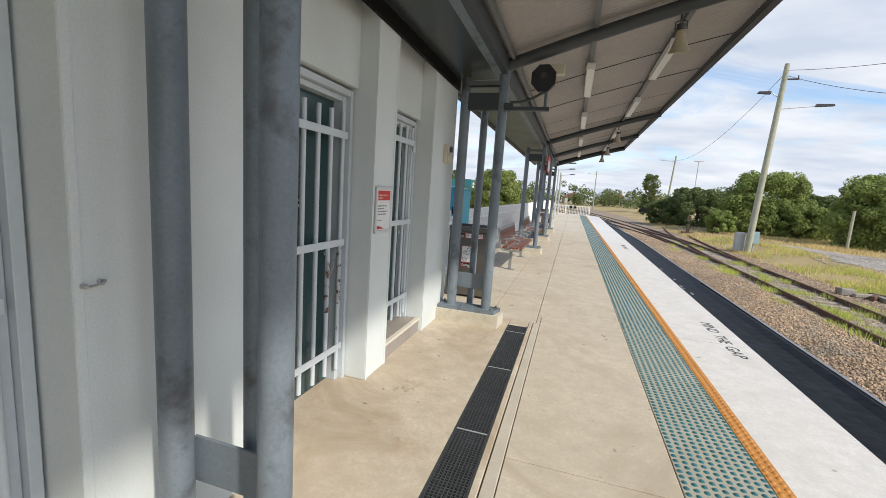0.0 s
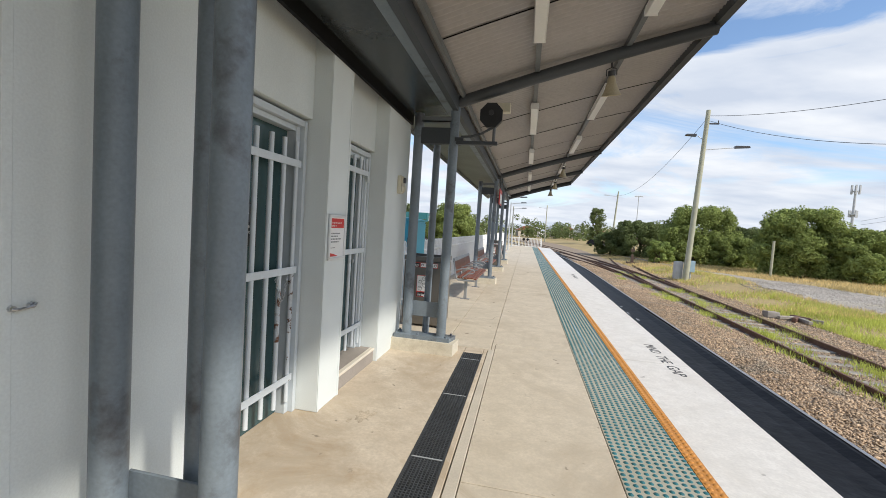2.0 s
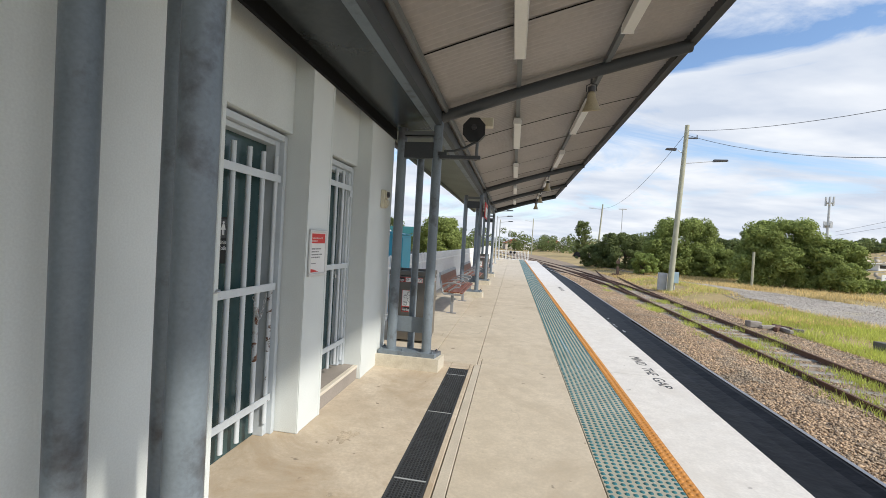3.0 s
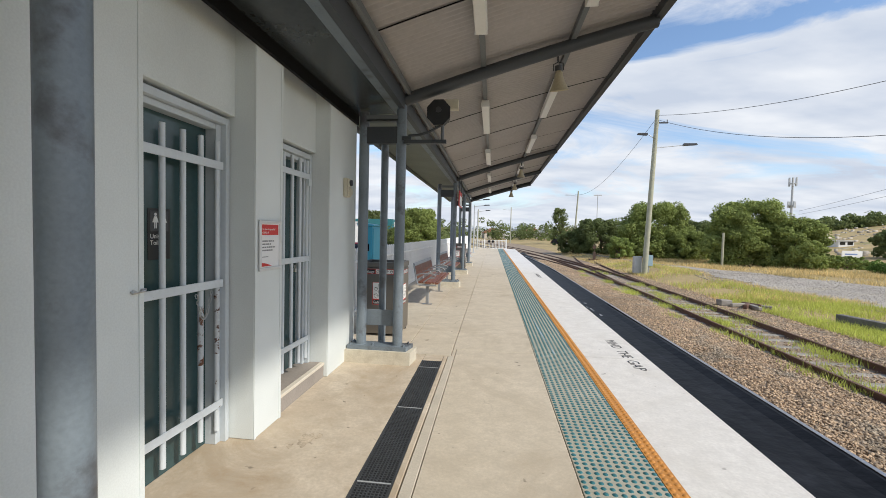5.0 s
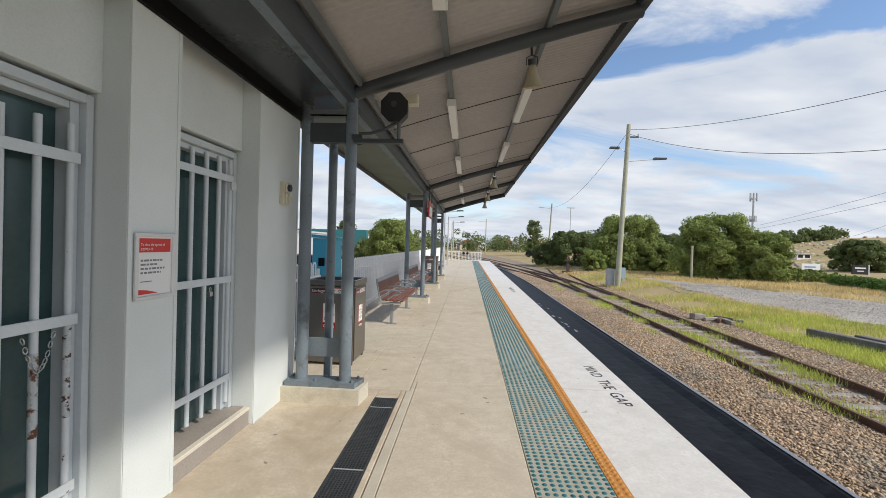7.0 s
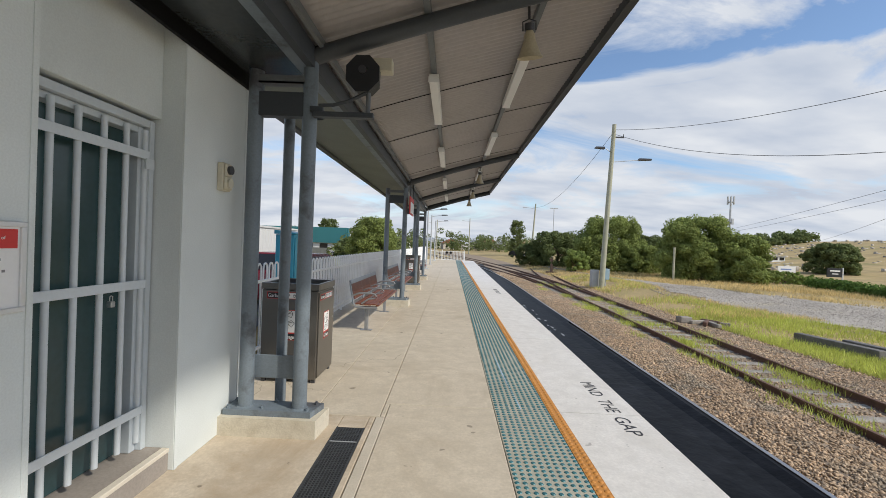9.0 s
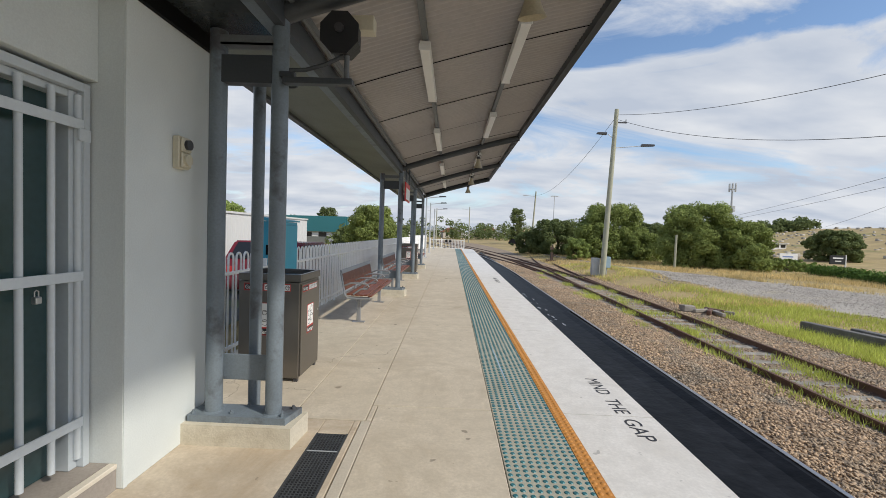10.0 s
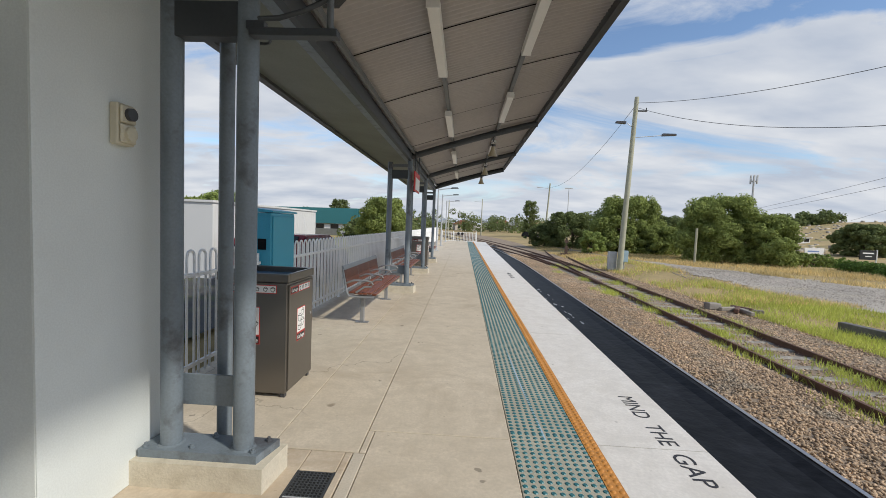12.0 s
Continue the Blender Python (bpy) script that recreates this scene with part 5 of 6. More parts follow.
for x, y, top, lean in ((15.6, 75, 9.2, 0.05), (6.6, 118, 9.0, 0.0), (-2.0, 105, 7.5, 0.0)):
    p2 = thing("utility_pole", "distant timber utility pole with a short cross arm", "utility pole", "utility poles", at=(x, y, lift(x, y)))
    h = top - lift(x, y)
    bm = bmesh.new()
    rod(bm, (0, 0, 0), (lean * h, 0, h), 0.17, 10, r2=0.11)
    part("pole_shaft", bm, M["pole"], p2, "", True)
    bm = bmesh.new()
    rod(bm, (lean * h, 0, h - 0.9), (lean * h - 1.6, 0, h - 0.7), 0.03, 6)
    box(bm, lean * h - 2.2, lean * h - 1.5, -0.1, 0.1, h - 0.76, h - 0.66)
    part("lamp_arm", bm, M["galv"], p2)
for x, y, top in ((21.5, 84, 9.3),):
    p3 = thing("light_mast", "slim distant steel light mast", "mast", at=(x, y, lift(x, y)))
    h = top - lift(x, y)
    bm = bmesh.new()
    rod(bm, (0, 0, 0), (0, 0, h), 0.07, 8)
    part("mast_shaft", bm, M["galv"], p3)
    part("lamp_bar", box(bmesh.new(), -0.7, 0.7, -0.1, 0.1, h, h + 0.15), M["galv"], p3)

tw = thing("radio_mast", "grey telecommunications mast with panel antennas", "mast", at=(72.0, 109, lift(72, 109)))
hT = 16.4 - lift(72, 109)
bm = bmesh.new()
rod(bm, (0, 0, 0), (0, 0, hT - 0.5), 0.34, 10, r2=0.2)
part("mast_shaft", bm, M["galv"], tw, "", True)
for zz, n, r, hh in ((hT - 1.9, 6, 0.75, 2.0), (hT - 7.0, 4, 0.75, 1.5)):
    for k in range(n):
        a = 2 * math.pi * k / n
        part("antenna", box(bmesh.new(), r * math.cos(a) - 0.13, r * math.cos(a) + 0.13, r * math.sin(a) - 0.13, r * math.sin(a) + 0.13, zz, zz + hh), M["galv"], tw)
    bm = bmesh.new()
    rod(bm, (0, 0, zz + 0.5), (0, 0, zz + 0.7), r, 12)
    part("platform_ring", bm, M["galv"], tw)
for z0, z1, y1 in ((8.4, 10.05, 60), (7.6, 8.95, 60)):
    wire((71, 105, z0), (71 - 15.5 * 1.7, 105 - 45 * 1.7, z0 + (z1 - z0) * 1.7), 0.3, 0.024)
wire((92, 105, 6.3), (58.2, 55, 8.1), 0.2, 0.024)

# lineside boxes and leftovers
kb = thing("lineside_cabinet", "grey steel lineside cabinet standing on the verge", "cabinet", at=(11.72, 31.5, lift(11.72, 31.5)))
part("body", box(bmesh.new(), -0.25, 0.25, -0.2, 0.2, 0.0, 1.2, 0.01), M["galv"], kb)
part("door", box(bmesh.new(), -0.21, 0.21, -0.215, -0.2, 0.1, 1.1, 0.005), M["galv"], kb)
kb2 = thing("lineside_cabinet", "pale blue steel cabinet beside the utility pole", "cabinet", at=(12.45, 31.4, lift(12.45, 31.4)))
part("body", box(bmesh.new(), -0.2, 0.2, -0.2, 0.2, 0.45, 1.2, 0.01), mat("pale_blue_box", (0.30, 0.42, 0.50), 0.5), kb2)
bm = bmesh.new()
rod(bm, (0, 0, 0), (0, 0, 0.5), 0.06, 8)
part("leg", bm, M["galv"], kb2)
sst = thing("switch_stand", "dark iron switch stand beside the points", "switch stand", at=(12.0, 45, lift(12.0, 45)))
bm = bmesh.new()
box(bm, -0.5, 0.5, -0.2, 0.2, 0.0, 0.18)
box(bm, -0.12, 0.12, -0.12, 0.12, 0.18, 0.9)
part("base", bm, M["rail"], sst)
bm = bmesh.new()
rod(bm, (0.1, 0, 0.5), (0.55, 0, 0.75), 0.04, 8)
rod(bm, (0, 0, 0.9), (0, 0, 1.7), 0.03, 8)
box(bm, -0.18, 0.18, -0.02, 0.02, 1.2, 1.5)
part("lever", bm, M["rail"], sst)
smp = thing("marker_post", "short concrete marker post in front of the trees", "post", at=(20.6, 38, lift(20.6, 38)))
bm = bmesh.new()
rod(bm, (0, 0, 0), (0, 0, 2.8), 0.09, 10)
part("post_shaft", bm, M["pole"], smp)

db = thing("rubble_block", "broken concrete block lying beside the second track", "rubble", at=(10.75, 18.6, -1.12))
bm = bmesh.new()
box(bm, -0.22, 0.22, -0.17, 0.17, 0.0, 0.24, 0.03)
for v in bm.verts:
    v.co += Vector((noise.noise(v.co * 5) * 0.05, noise.noise(v.co * 5 + Vector((3, 1, 2))) * 0.05, noise.noise(v.co * 4) * 0.03))
part("block", bm, M["gravel_stone"], db)
for k in range(5):
    t = thing("scrap_timber", "rotten offcut of timber lying on the ballast", "timber", "timber offcuts", at=(11.15 + 0.16 * k, 18.4 - 0.25 * (k % 3), -1.11), turn=20 + 33 * k)
    part("offcut", box(bmesh.new(), -0.35, 0.35, -0.07, 0.07, 0.0, 0.13 + 0.03 * (k % 2), 0.02), M["rust_rail"] if k % 2 else M["sleeper"], t)
for x, y, a, w in ((13.1, 14.9, -80, 2.3), (13.8, 14.1, -82, 2.2)):
    t = thing("old_sleeper", "grey weathered timber sleeper lying in the grass", "timber", "old sleepers", at=(x, y, -1.16), turn=a)
    part("timber", box(bmesh.new(), -w / 2, w / 2, -0.13, 0.13, 0.0, 0.30, 0.015), mat("grey_timber", (0.17, 0.16, 0.145), 0.9, vary=0.25, size=4, grain=30, bump=0.4), t)

# road signs beyond the hedge
bs = thing("sign_board", "dark sign board on a white post beyond the hedge", "sign", at=(35.9, 40, lift(35.9, 40)))
part("panel", box(bmesh.new(), -0.75, 0.55, -0.05, 0.05, 0.75, 1.55), M["plate"], bs)
part("lettering", box(bmesh.new(), -0.55, 0.35, -0.06, -0.05, 1.25, 1.36), M["white"], bs)
part("lettering", box(bmesh.new(), -0.35, 0.2, -0.06, -0.05, 1.0, 1.08), M["white"], bs)
bm = bmesh.new()
rod(bm, (0.62, 0, -0.5), (0.62, 0, 1.6), 0.06, 8)
part("post", bm, M["white"], bs)
wsn = thing("sign_board", "white sign board with faded print beyond the bushes", "sign", at=(40.4, 51, lift(40.4, 51)))
part("panel", box(bmesh.new(), -1.0, 1.0, -0.04, 0.04, 0.65, 1.35), M["white"], wsn)
part("lettering", box(bmesh.new(), -0.7, 0.5, -0.05, -0.04, 0.9, 1.05), mat("faded_blue", (0.2, 0.28, 0.5), 0.6), wsn)
bm = bmesh.new()
for x in (-0.8, 0.8):
    rod(bm, (x, 0, -0.3), (x, 0, 0.65), 0.05, 8)
part("posts", bm, M["galv"], wsn)


# ---- vegetation and distance ----
def leaf_cloud(rng, centers, radii, per, size, squash=0.8):
    """Small folded leaf cards spread over clumps, facing outwards more or less."""
    k = len(centers)
    idx = rng.integers(0, k, per)
    d = rng.normal(size=(per, 3))
    d /= np.linalg.norm(d, axis=1)[:, None]
    rad = radii[idx] * rng.uniform(0.55, 1.08, per) ** 0.6
    p = centers[idx] + d * rad[:, None] * np.array([1, 1, squash])
    nrm = d + rng.normal(size=(per, 3)) * 0.55 + np.array([0, 0, 0.25])
    nrm /= np.linalg.norm(nrm, axis=1)[:, None]
    t = np.cross(nrm, rng.normal(size=(per, 3)))
    t /= np.linalg.norm(t, axis=1)[:, None] + 1e-9
    b = np.cross(nrm, t)
    s = size * rng.uniform(0.6, 1.3, per)[:, None]
    v = np.stack([p - t * s, p - b * s * 0.55 + nrm * s * 0.12, p + t * s, p + b * s * 0.55 + nrm * s * 0.12], 1)
    f = np.arange(per * 4).reshape(per, 4)
    return v.reshape(-1, 3), f


def crown_clumps(rng, h, rx, ry, low, n, r0):
    """Clump centres through a domed crown that is widest below the middle, with a lumpy outline."""
    a = rng.uniform(0, 2 * np.pi, n)
    v = rng.uniform(0, 0.93, n) ** 0.85
    prof = np.where(v < 0.38, 0.86 + 0.14 * v / 0.38, np.sqrt(np.maximum(0.02, 1 - ((v - 0.38) / 0.66) ** 2)))
    lump = 1 + 0.16 * np.sin(3 * a + rx * 7) + 0.10 * np.sin(5 * a + v * 6 + ry)
    u = rng.uniform(0.15, 1.0, n) ** 0.45 * prof * lump
    z = h * (low + (1 - low) * v)
    cc = np.stack([np.cos(a) * u * (rx - r0 * 0.55), np.sin(a) * u * (ry - r0 * 0.55), np.minimum(z, h - r0 * 0.75)], 1)
    rr = r0 * rng.uniform(0.6, 1.3, n)
    return cc, rr


def tree(x, y, top, rx, ry, leaves, size, material, label, seed, base=None, low=0.12, clumps=46, name="tree", group="trees beside the railway"):
    rng = np.random.default_rng(seed)
    z0 = lift(x, y) if base is None else base
    h = top - z0
    t = thing(name, label, "tree" if name == "tree" else "bush", group, at=(x, y, z0 - 0.05))
    bm = bmesh.new()
    rod(bm, (0, 0, 0), (0.1, 0, h * 0.55), max(0.10, h * 0.045), 8, r2=h * 0.022)
    for k in range(6):
        a = 2 * math.pi * k / 6 + seed
        q = Vector((math.cos(a) * rx * 0.6, math.sin(a) * ry * 0.6, h * (0.55 + 0.05 * (k % 3))))
        rod(bm, (0.03, 0, h * (0.2 + 0.05 * k)), q, h * 0.02, 6, r2=h * 0.006)
    part("trunk", bm, M["bark"], t)
    r0 = min(rx, ry, h * 0.5) * 0.22
    cc, rr = crown_clumps(rng, h, rx, ry, low, clumps * 4, r0)
    v, f = leaf_cloud(rng, cc, rr, int(leaves * 3.2), size * 0.68)
    v[:, 2] = np.maximum(v[:, 2], 0.03)
    raw("crown", v, f, material, parent=t)
    return t


big = "large leafy green tree growing down to the grass"
tree(15.6, 57, 3.9, 3.6, 3.0, 9000, 0.17, M["leaf_dark"], "dark green spreading tree beyond the pole", 11, low=0.02)
tree(12.7, 60, 2.2, 2.4, 2.4, 5000, 0.16, M["leaf_dark"], "low dark green bushy tree beyond the pole", 12, low=0.0)
tree(19.1, 49, 5.3, 4.0, 3.3, 18000, 0.16, M["leaf"], big, 13, low=0.0, clumps=60)
tree(21.9, 47.5, 2.4, 2.3, 2.6, 9000, 0.15, M["leaf"], "green rounded tree leaning over the dry grass", 14, low=0.0)
tree(14.6, 45.5, 1.5, 1.3, 1.2, 3500, 0.14, M["leaf_light"], "light green broad-leaved bush beside the pole", 15, low=0.0, name="bush", clumps=20)
tree(27.6, 58, 3.9, 2.8, 3, 6000, 0.18, M["leaf_dark"], "dark green tree behind the others", 16, low=0.1)
tree(23.5, 40, 4.95, 3.3, 3.0, 19000, 0.14, M["leaf"], big, 17, low=0.0, clumps=60)
tree(26.3, 38.5, 3.4, 2.7, 2.5, 13000, 0.14, M["leaf"], "bright green bushy tree at the yard's edge", 18, low=0.0, clumps=54)
tree(28.0, 38.2, 0.6, 1.2, 1.5, 4500, 0.13, M["leaf"], "low green shrub at the yard's edge", 19, low=0.0, name="bush", clumps=24)
tree(21.0, 47.5, 0.6, 1.0, 1.2, 3000, 0.14, M["leaf_dark"], "dark green tree filling the gap", 20, low=0.0)
tree(31.5, 40.0, 0.35, 2.3, 1.6, 5000, 0.13, M["leaf_light"], "light green rounded bush beside the hedge", 21, low=0.0, name="bush", clumps=26)
tree(33.5, 41.0, 0.0, 2.0, 1.4, 3500, 0.13, M["leaf_light"], "light green low bush beside the hedge", 22, low=0.0, name="bush", clumps=20)
tree(53.9, 60, 3.8, 3.6, 3.0, 9000, 0.22, M["leaf_dark"], "dark green rounded tree on the cemetery slope", 23, low=0.0)
tree(18.6, 110, 8.9, 2.3, 2.3, 2600, 0.24, M["leaf_dark"], "tall dark conifer in the distance", 24, low=0.02)
tree(-6.2, 45, 4.0, 2.6, 2.4, 9000, 0.16, M["leaf"], "green tree behind the platform fence", 25, low=0.0, group="trees behind the platform")
tree(-9.3, 52, 2.0, 2.4, 2.4, 7000, 0.17, M["leaf_dark"], "low green tree behind the platform fence", 26, low=0.0, group="trees behind the platform")
tree(-15.0, 32, 3.2, 2.6, 2.4, 6000, 0.17, M["leaf_light"], "light green tree behind the container", 27, low=0.1, group="trees behind the platform")
tree(-21.0, 36, 3.0, 2.6, 2.4, 5000, 0.17, M["leaf"], "green tree behind the container", 28, low=0.1, group="trees behind the platform")
tree(-27.5, 100, 6.6, 2.6, 2.4, 2500, 0.25, M["leaf_dark"], "rounded tree rising behind the warehouse", 29, low=0.3, group="trees behind the platform")

# clipped hedge below the cemetery
rng = np.random.default_rng(40)
hp = [(31.0, 36.5), (29.4, 31.5), (29.2, 27.0), (30.5, 21.0)]
cen, rad = [], []
for (xa, ya), (xb, yb) in zip(hp, hp[1:]):
    for u in np.linspace(0, 1, 12):
        for zz in (-1.12, -0.95):
            cen.append((xa + (xb - xa) * u + rng.normal() * 0.08, ya + (yb - ya) * u + rng.normal() * 0.08, lift(xa + (xb - xa) * u, ya + (yb - ya) * u) + 1.3 + zz))
            rad.append(0.58)
v, f = leaf_cloud(rng, np.array(cen), np.array(rad), 14000, 0.10, 0.9)
v[:, 2] = np.maximum(v[:, 2], -1.1)
raw("hedge", v, f, M["hedge"], "dense clipped green hedge along the yard", "hedge")

# far woods along the horizon and on the hill
cen, rad = [], []
rng = np.random.default_rng(41)
for k in range(130):
    x = rng.uniform(-70, 60)
    y = rng.uniform(150, 230)
    h = rng.uniform(1.5, 5.5) if rng.random() < 0.8 else rng.uniform(6, 9)
    for q in range(5):
        cen.append((x + rng.normal() * 1.6, y + rng.normal() * 1.5, lift(x, y) + h * (0.25 + 0.15 * q)))
        rad.append(1.9 if h < 6 else 1.5)
for k in range(42):
    x = rng.uniform(84, 112)
    y = rng.uniform(128, 138)
    h = rng.uniform(1, 3.6)
    for q in range(4):
        cen.append((x + rng.normal() * 1.5, y + rng.normal(), lift(x, y) + h * (0.3 + 0.2 * q)))
        rad.append(1.2)
for k in range(25):
    x, y = rng.uniform(-14, -8), rng.uniform(60, 85)
    for q in range(3):
        cen.append((x + rng.normal() * 1.5, y + rng.normal(), lift(x, y) + 0.8 + 0.8 * q))
        rad.append(1.4)
v, f = leaf_cloud(rng, np.array(cen), np.array(rad), 42000, 0.42, 0.85)
raw("far_woods", v, f, M["leaf_dark"], "dark green trees along the horizon", "woods", "stuff")

# cemetery on the slope
rng = np.random.default_rng(42)
vs, fs = [], []
cube_f = np.array([(0, 1, 3, 2), (4, 6, 7, 5), (0, 4, 5, 1), (2, 3, 7, 6), (0, 2, 6, 4), (1, 5, 7, 3)])
for k in range(420):
    y = rng.uniform(60, 128)
    x = y * 0.68 + rng.uniform(0, 62)
    if x < 52:
        continue
    w, d, h = rng.uniform(0.3, 1.1), rng.uniform(0.2, 0.4), rng.uniform(0.15, 0.6)
    z = lift(x, y) - 0.1
    for i in range(8):
        vs.append((x + (i & 1) * w, y + (i >> 1 & 1) * d, z + (i >> 2) * h))
    fs.append(cube_f + 8 * (len(vs) // 8 - 1))
raw("headstones", vs, np.concatenate(fs), M["stone"], "pale headstones scattered over the cemetery slope", "headstones", "stuff")


def house(x, y, w, d, h, roof, wallm, turn=0.0, label="distant cottage with a pitched roof", pitch=0.28):
    t = thing("house", label, "house", "distant houses", at=(x, y, lift(x, y) - 0.1), turn=turn)
    part("wall", box(bmesh.new(), -w / 2, w / 2, -d / 2, d / 2, 0, h), wallm, t)
    part("roof", prism(bmesh.new(), [(-w / 2 - 0.4, h), (w / 2 + 0.4, h), (0.0, h + w * pitch)], "y", -d / 2 - 0.3, d / 2 + 0.3), roof, t)
    for k in (-1, 1):
        part("window", box(bmesh.new(), k * w * 0.25 - 0.5, k * w * 0.25 + 0.5, -d / 2 - 0.04, -d / 2, h * 0.35, h * 0.8), M["glass_dark"], t)


rh = random.Random(4)
for k in range(16):
    x = -28 + k * 4.6 + rh.uniform(-1.5, 1.5)
    house(x * 1.3, 185 + rh.uniform(-6, 22), rh.uniform(5, 8), 7, 2.6, (M["brickish"], M["galv"], M["galv"])[k % 3], (M["house"], M["offwhite"])[k % 2], rh.uniform(-30, 30),
          ("distant cottage with a terracotta tiled roof", "distant cottage with a grey metal roof", "distant cottage with a grey metal roof")[k % 3])
house(63.7, 84, 2.9, 3.0, 1.2, M["offwhite"], M["offwhite"], 10, "low white shed below the cemetery", 0.03)
house(64.6, 91, 2.8, 4, 1.5, M["cream"], M["cream"], 25, "cream weatherboard house below the cemetery")


# ---- stones and grass ----
def stones(rng, n, area, size, zf):
    """Angular stones: squashed octahedra, each one turned and stretched at random."""
    x, y = area(n)
    base = np.array([(1, 0, 0), (0, 1, 0), (-1, 0, 0), (0, -1, 0), (0, 0, 1), (0, 0, -1)], float)
    a = rng.uniform(0, 2 * np.pi, n)
    s = size * rng.uniform(0.55, 1.35, (n, 1, 3)) * np.array([1.15, 1.0, 0.75])
    v = base[None] + rng.normal(size=(n, 6, 3)) * 0.28
    v = v * s
    c, sn_ = np.cos(a)[:, None], np.sin(a)[:, None]
    xx = v[:, :, 0] * c - v[:, :, 1] * sn_
    yy = v[:, :, 0] * sn_ + v[:, :, 1] * c
    v = np.stack([xx + x[:, None], yy + y[:, None], v[:, :, 2] + zf(x, y)[:, None] + rng.uniform(-0.4, 0.5, n)[:, None] * size], 2)
    tri = np.array([(0, 1, 4), (1, 2, 4), (2, 3, 4), (3, 0, 4), (1, 0, 5), (2, 1, 5), (3, 2, 5), (0, 3, 5)])
    f = (np.arange(n)[:, None, None] * 6 + tri[None]).reshape(-1, 3)
    return v.reshape(-1, 3), f


rng = np.random.default_rng(50)


def bed_z(x, y):
    return np.interp(x, [3.6, 6.1, 6.8, 7.8, 8.05, 9.9, 10.2, 11.3, 12.1], [-1.17, -1.14, -1.08, -1.10, -1.15, -1.15, -1.12, -1.13, -1.2])


def spread(x0, x1, y0, y1, k=1.6):
    def area(n):
        u = rng.uniform(0, 1, n) ** k
        return rng.uniform(x0, x1, n), y0 + (y1 - y0) * u
    return area


v, f = stones(rng, 54000, spread(6.0, 8.15, 4.5, 44), 0.027, bed_z)
raw("ballast_stones", v, f, M["ballast"], "loose brown ballast stones between the tracks", "ballast", "stuff")
v, f = stones(rng, 26000, spread(9.95, 11.9, 7, 42), 0.026, bed_z)
raw("ballast_stones", v, f, M["ballast"], "loose brown ballast stones beyond the second track", "ballast", "stuff")
v, f = stones(rng, 7000, spread(8.5, 9.75, 9, 42, 1.2), 0.024, bed_z)
raw("ballast_stones", v, f, M["ballast"], "loose ballast stones between the rusty rails", "ballast", "stuff")


def lifts(x, y):
    return np.array([lift(a, b) for a, b in zip(x, y)])


def blades(rng, x, y, z, h, w):
    n = len(x)
    a = rng.uniform(0, 2 * np.pi, n)
    lean = rng.normal(size=(n, 2)) * 0.35
    hh = h * rng.uniform(0.5, 1.3, n)
    dx, dy = np.cos(a) * w, np.sin(a) * w
    p0 = np.stack([x - dx, y - dy, z - 0.02], 1)
    p1 = np.stack([x + dx, y + dy, z - 0.02], 1)
    p2 = np.stack([x + lean[:, 0] * hh, y + lean[:, 1] * hh, z + hh], 1)
    v = np.stack([p0, p1, p2], 1).reshape(-1, 3)
    return v, np.arange(n * 3).reshape(n, 3)


def gravel_side(x, y):
    """Signed distance from the yard's middle line, scaled by its half width."""
    at = [6, 13, 18.5, 23.5, 28, 33, 38, 46, 56]
    cx = np.interp(y, at, [34, 28, 23.5, 20, 18, 17, 15.5, 14.2, 13.7])
    hw = np.interp(y, at, [7, 6.4, 6.0, 5.2, 3.3, 1.3, 0.7, 0.6, 0.6])
    return (x - cx) / hw


def field(n, x0, x1, y0, y1, keep, clump=2.0):
    x, y = rng.uniform(x0, x1, n), y0 + (y1 - y0) * rng.uniform(0, 1, n) ** 1.3
    g = np.array([noise.noise(Vector((a * 0.35, b * 0.35, 1.7))) for a, b in zip(x, y)])
    ok = keep(x, y) & (g + rng.normal(size=n) * 0.2 > -0.05)
    return x[ok], y[ok]


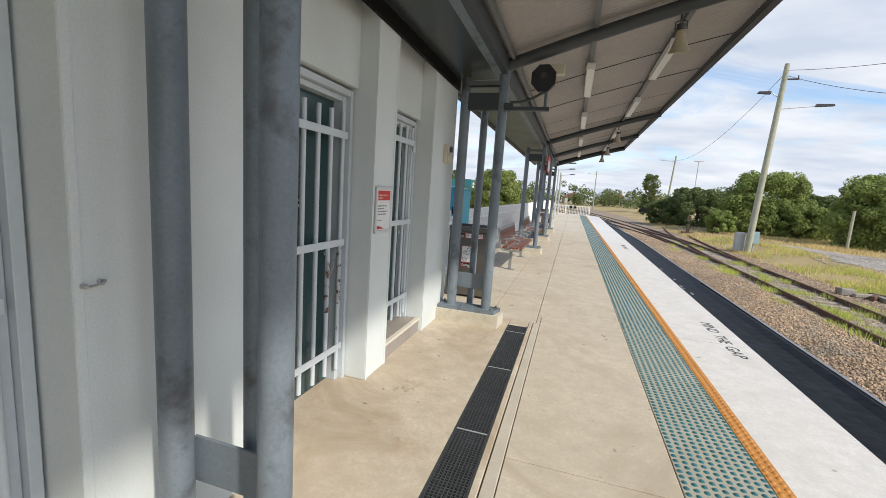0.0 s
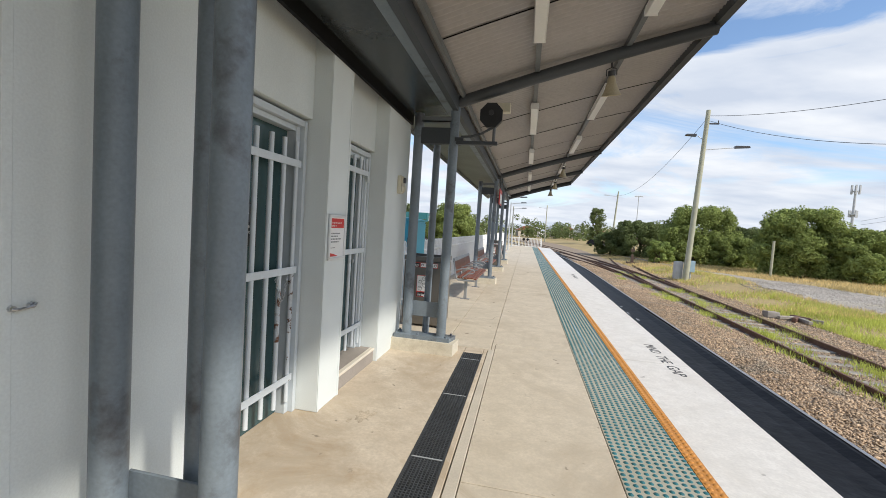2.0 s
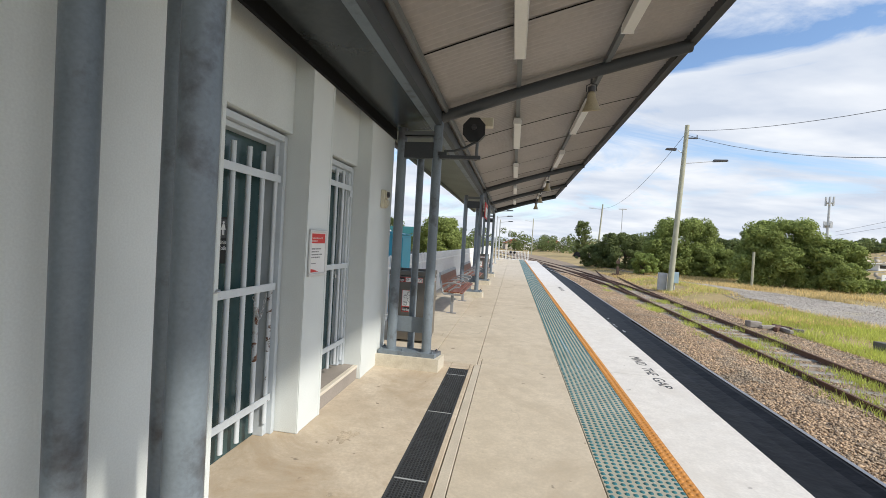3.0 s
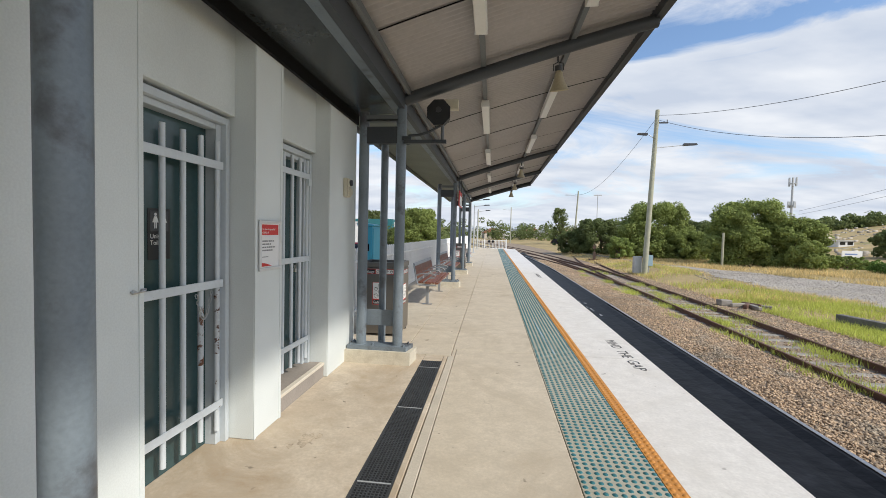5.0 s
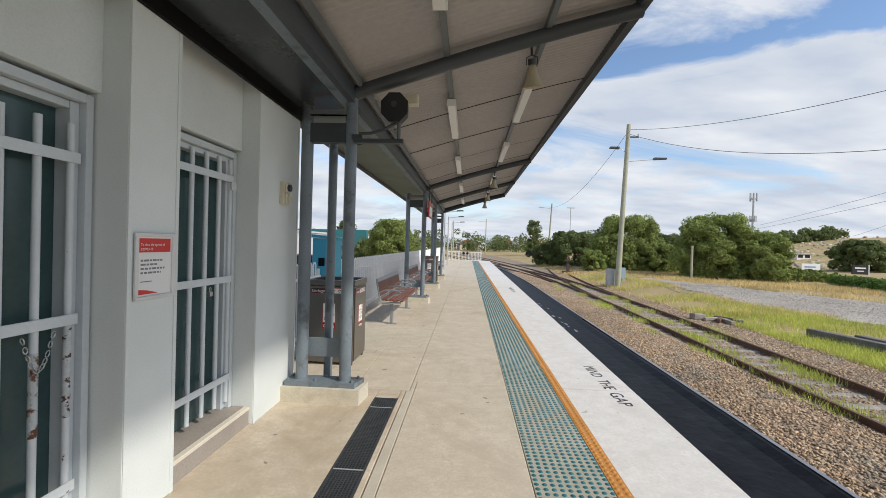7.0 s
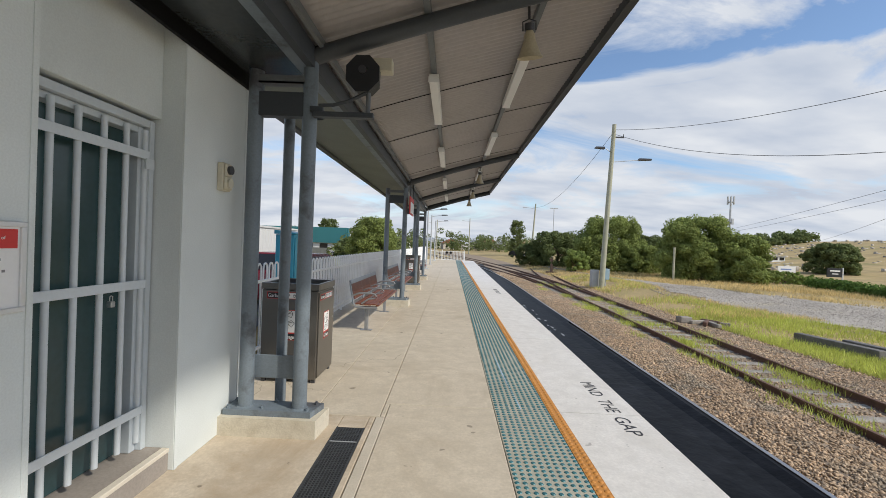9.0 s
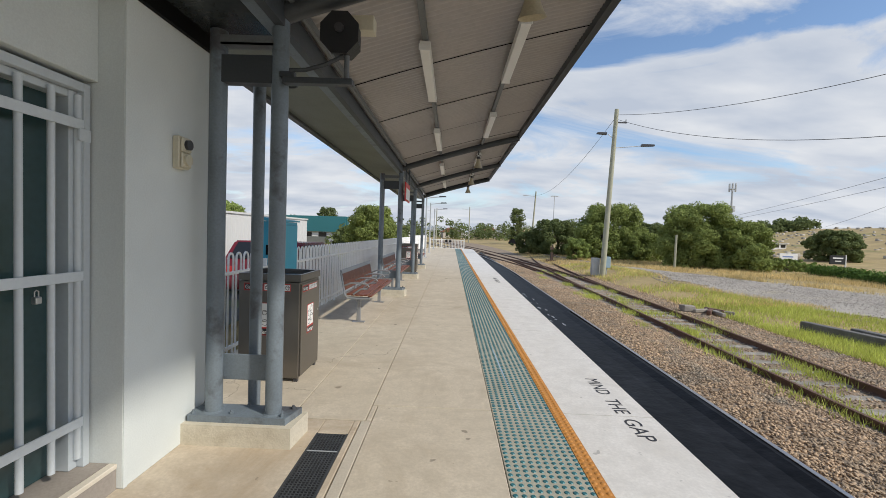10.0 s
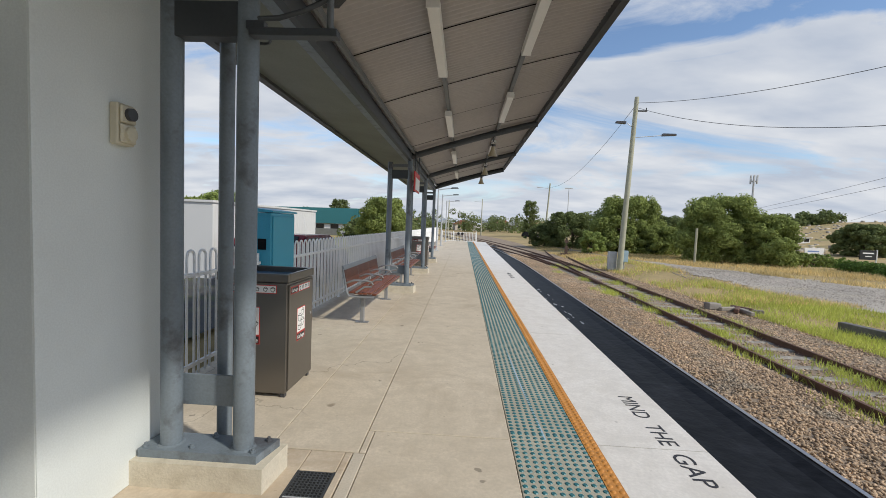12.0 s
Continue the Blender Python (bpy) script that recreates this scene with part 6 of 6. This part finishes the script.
# green strip between ballast and gravel, dry grass further out
x, y = field(95000, 11.5, 18, 8, 40, lambda x, y: (gravel_side(x, y) < -1.0) & (x < 17.5) & (rng.uniform(size=len(x)) < np.where(y < 27, 1, 0.35)))
v, f = blades(rng, x, y, lifts(x, y), 0.17, 0.014)
raw("green_grass", v, f, M["green"], "fresh green grass beside the ballast", "grass", "stuff")
x, y = field(46000, 11.2, 22, 20, 66, lambda x, y: (np.abs(gravel_side(x, y)) > 0.85) & ((gravel_side(x, y) < 0) | (x < 21.5)))
v, f = blades(rng, x, y, lifts(x, y), 0.19, 0.017)
raw("dry_grass", v, f, M["dry"], "tall dry yellow grass on the verge", "grass", "stuff")
x, y = field(80000, 15, 32, 10, 46, lambda x, y: (gravel_side(x, y) > 0.9) & (x < np.interp(y, [10, 27, 31, 36, 40], [29.5, 28.5, 28.7, 30.0, 24])))
v, f = blades(rng, x, y, lifts(x, y), 0.25, 0.019)
raw("dry_grass", v, f, M["dry"], "tall dry yellow grass in front of the hedge", "grass", "stuff")
# loose stones over the yard
def yard_area(n):
    yy = rng.uniform(12, 33, n)
    at = [13, 18.5, 23.5, 28, 33]
    cx = np.interp(yy, at, [28, 23.5, 20, 18, 17])
    hw = np.interp(yy, at, [6.2, 5.8, 5.0, 3.1, 1.2])
    return cx + hw * np.clip(rng.normal(size=n) * 0.55, -1.25, 1.25), yy


v, f = stones(rng, 34000, yard_area, 0.026, lambda x, y: lifts(x, y) + 0.025)
raw("gravel_stones", v, f, M["gravel_stone"], "loose grey gravel stones in the yard", "gravel", "stuff")
# weeds among the sleepers
n = 7000
cx = rng.uniform(7.5, 10.1, 60)
cy = 8 + 26 * rng.uniform(0, 1, 60) ** 1.4
k = rng.integers(0, 60, n)
x, y = cx[k] + rng.normal(size=n) * 0.14, cy[k] + rng.normal(size=n) * 0.28
v, f = blades(rng, x, y, np.full(n, -1.10), 0.12, 0.009)
raw("track_weeds", v, f, M["green"], "green weeds growing between the rails", "weeds", "stuff")
x, y = field(26000, -16, -1.6, 21, 62, lambda x, y: x < -1.0)
v, f = blades(rng, x, y, lifts(x, y), 0.25, 0.03)
raw("bank_grass", v, f, M["green"], "green grass bank behind the fence", "grass", "stuff")
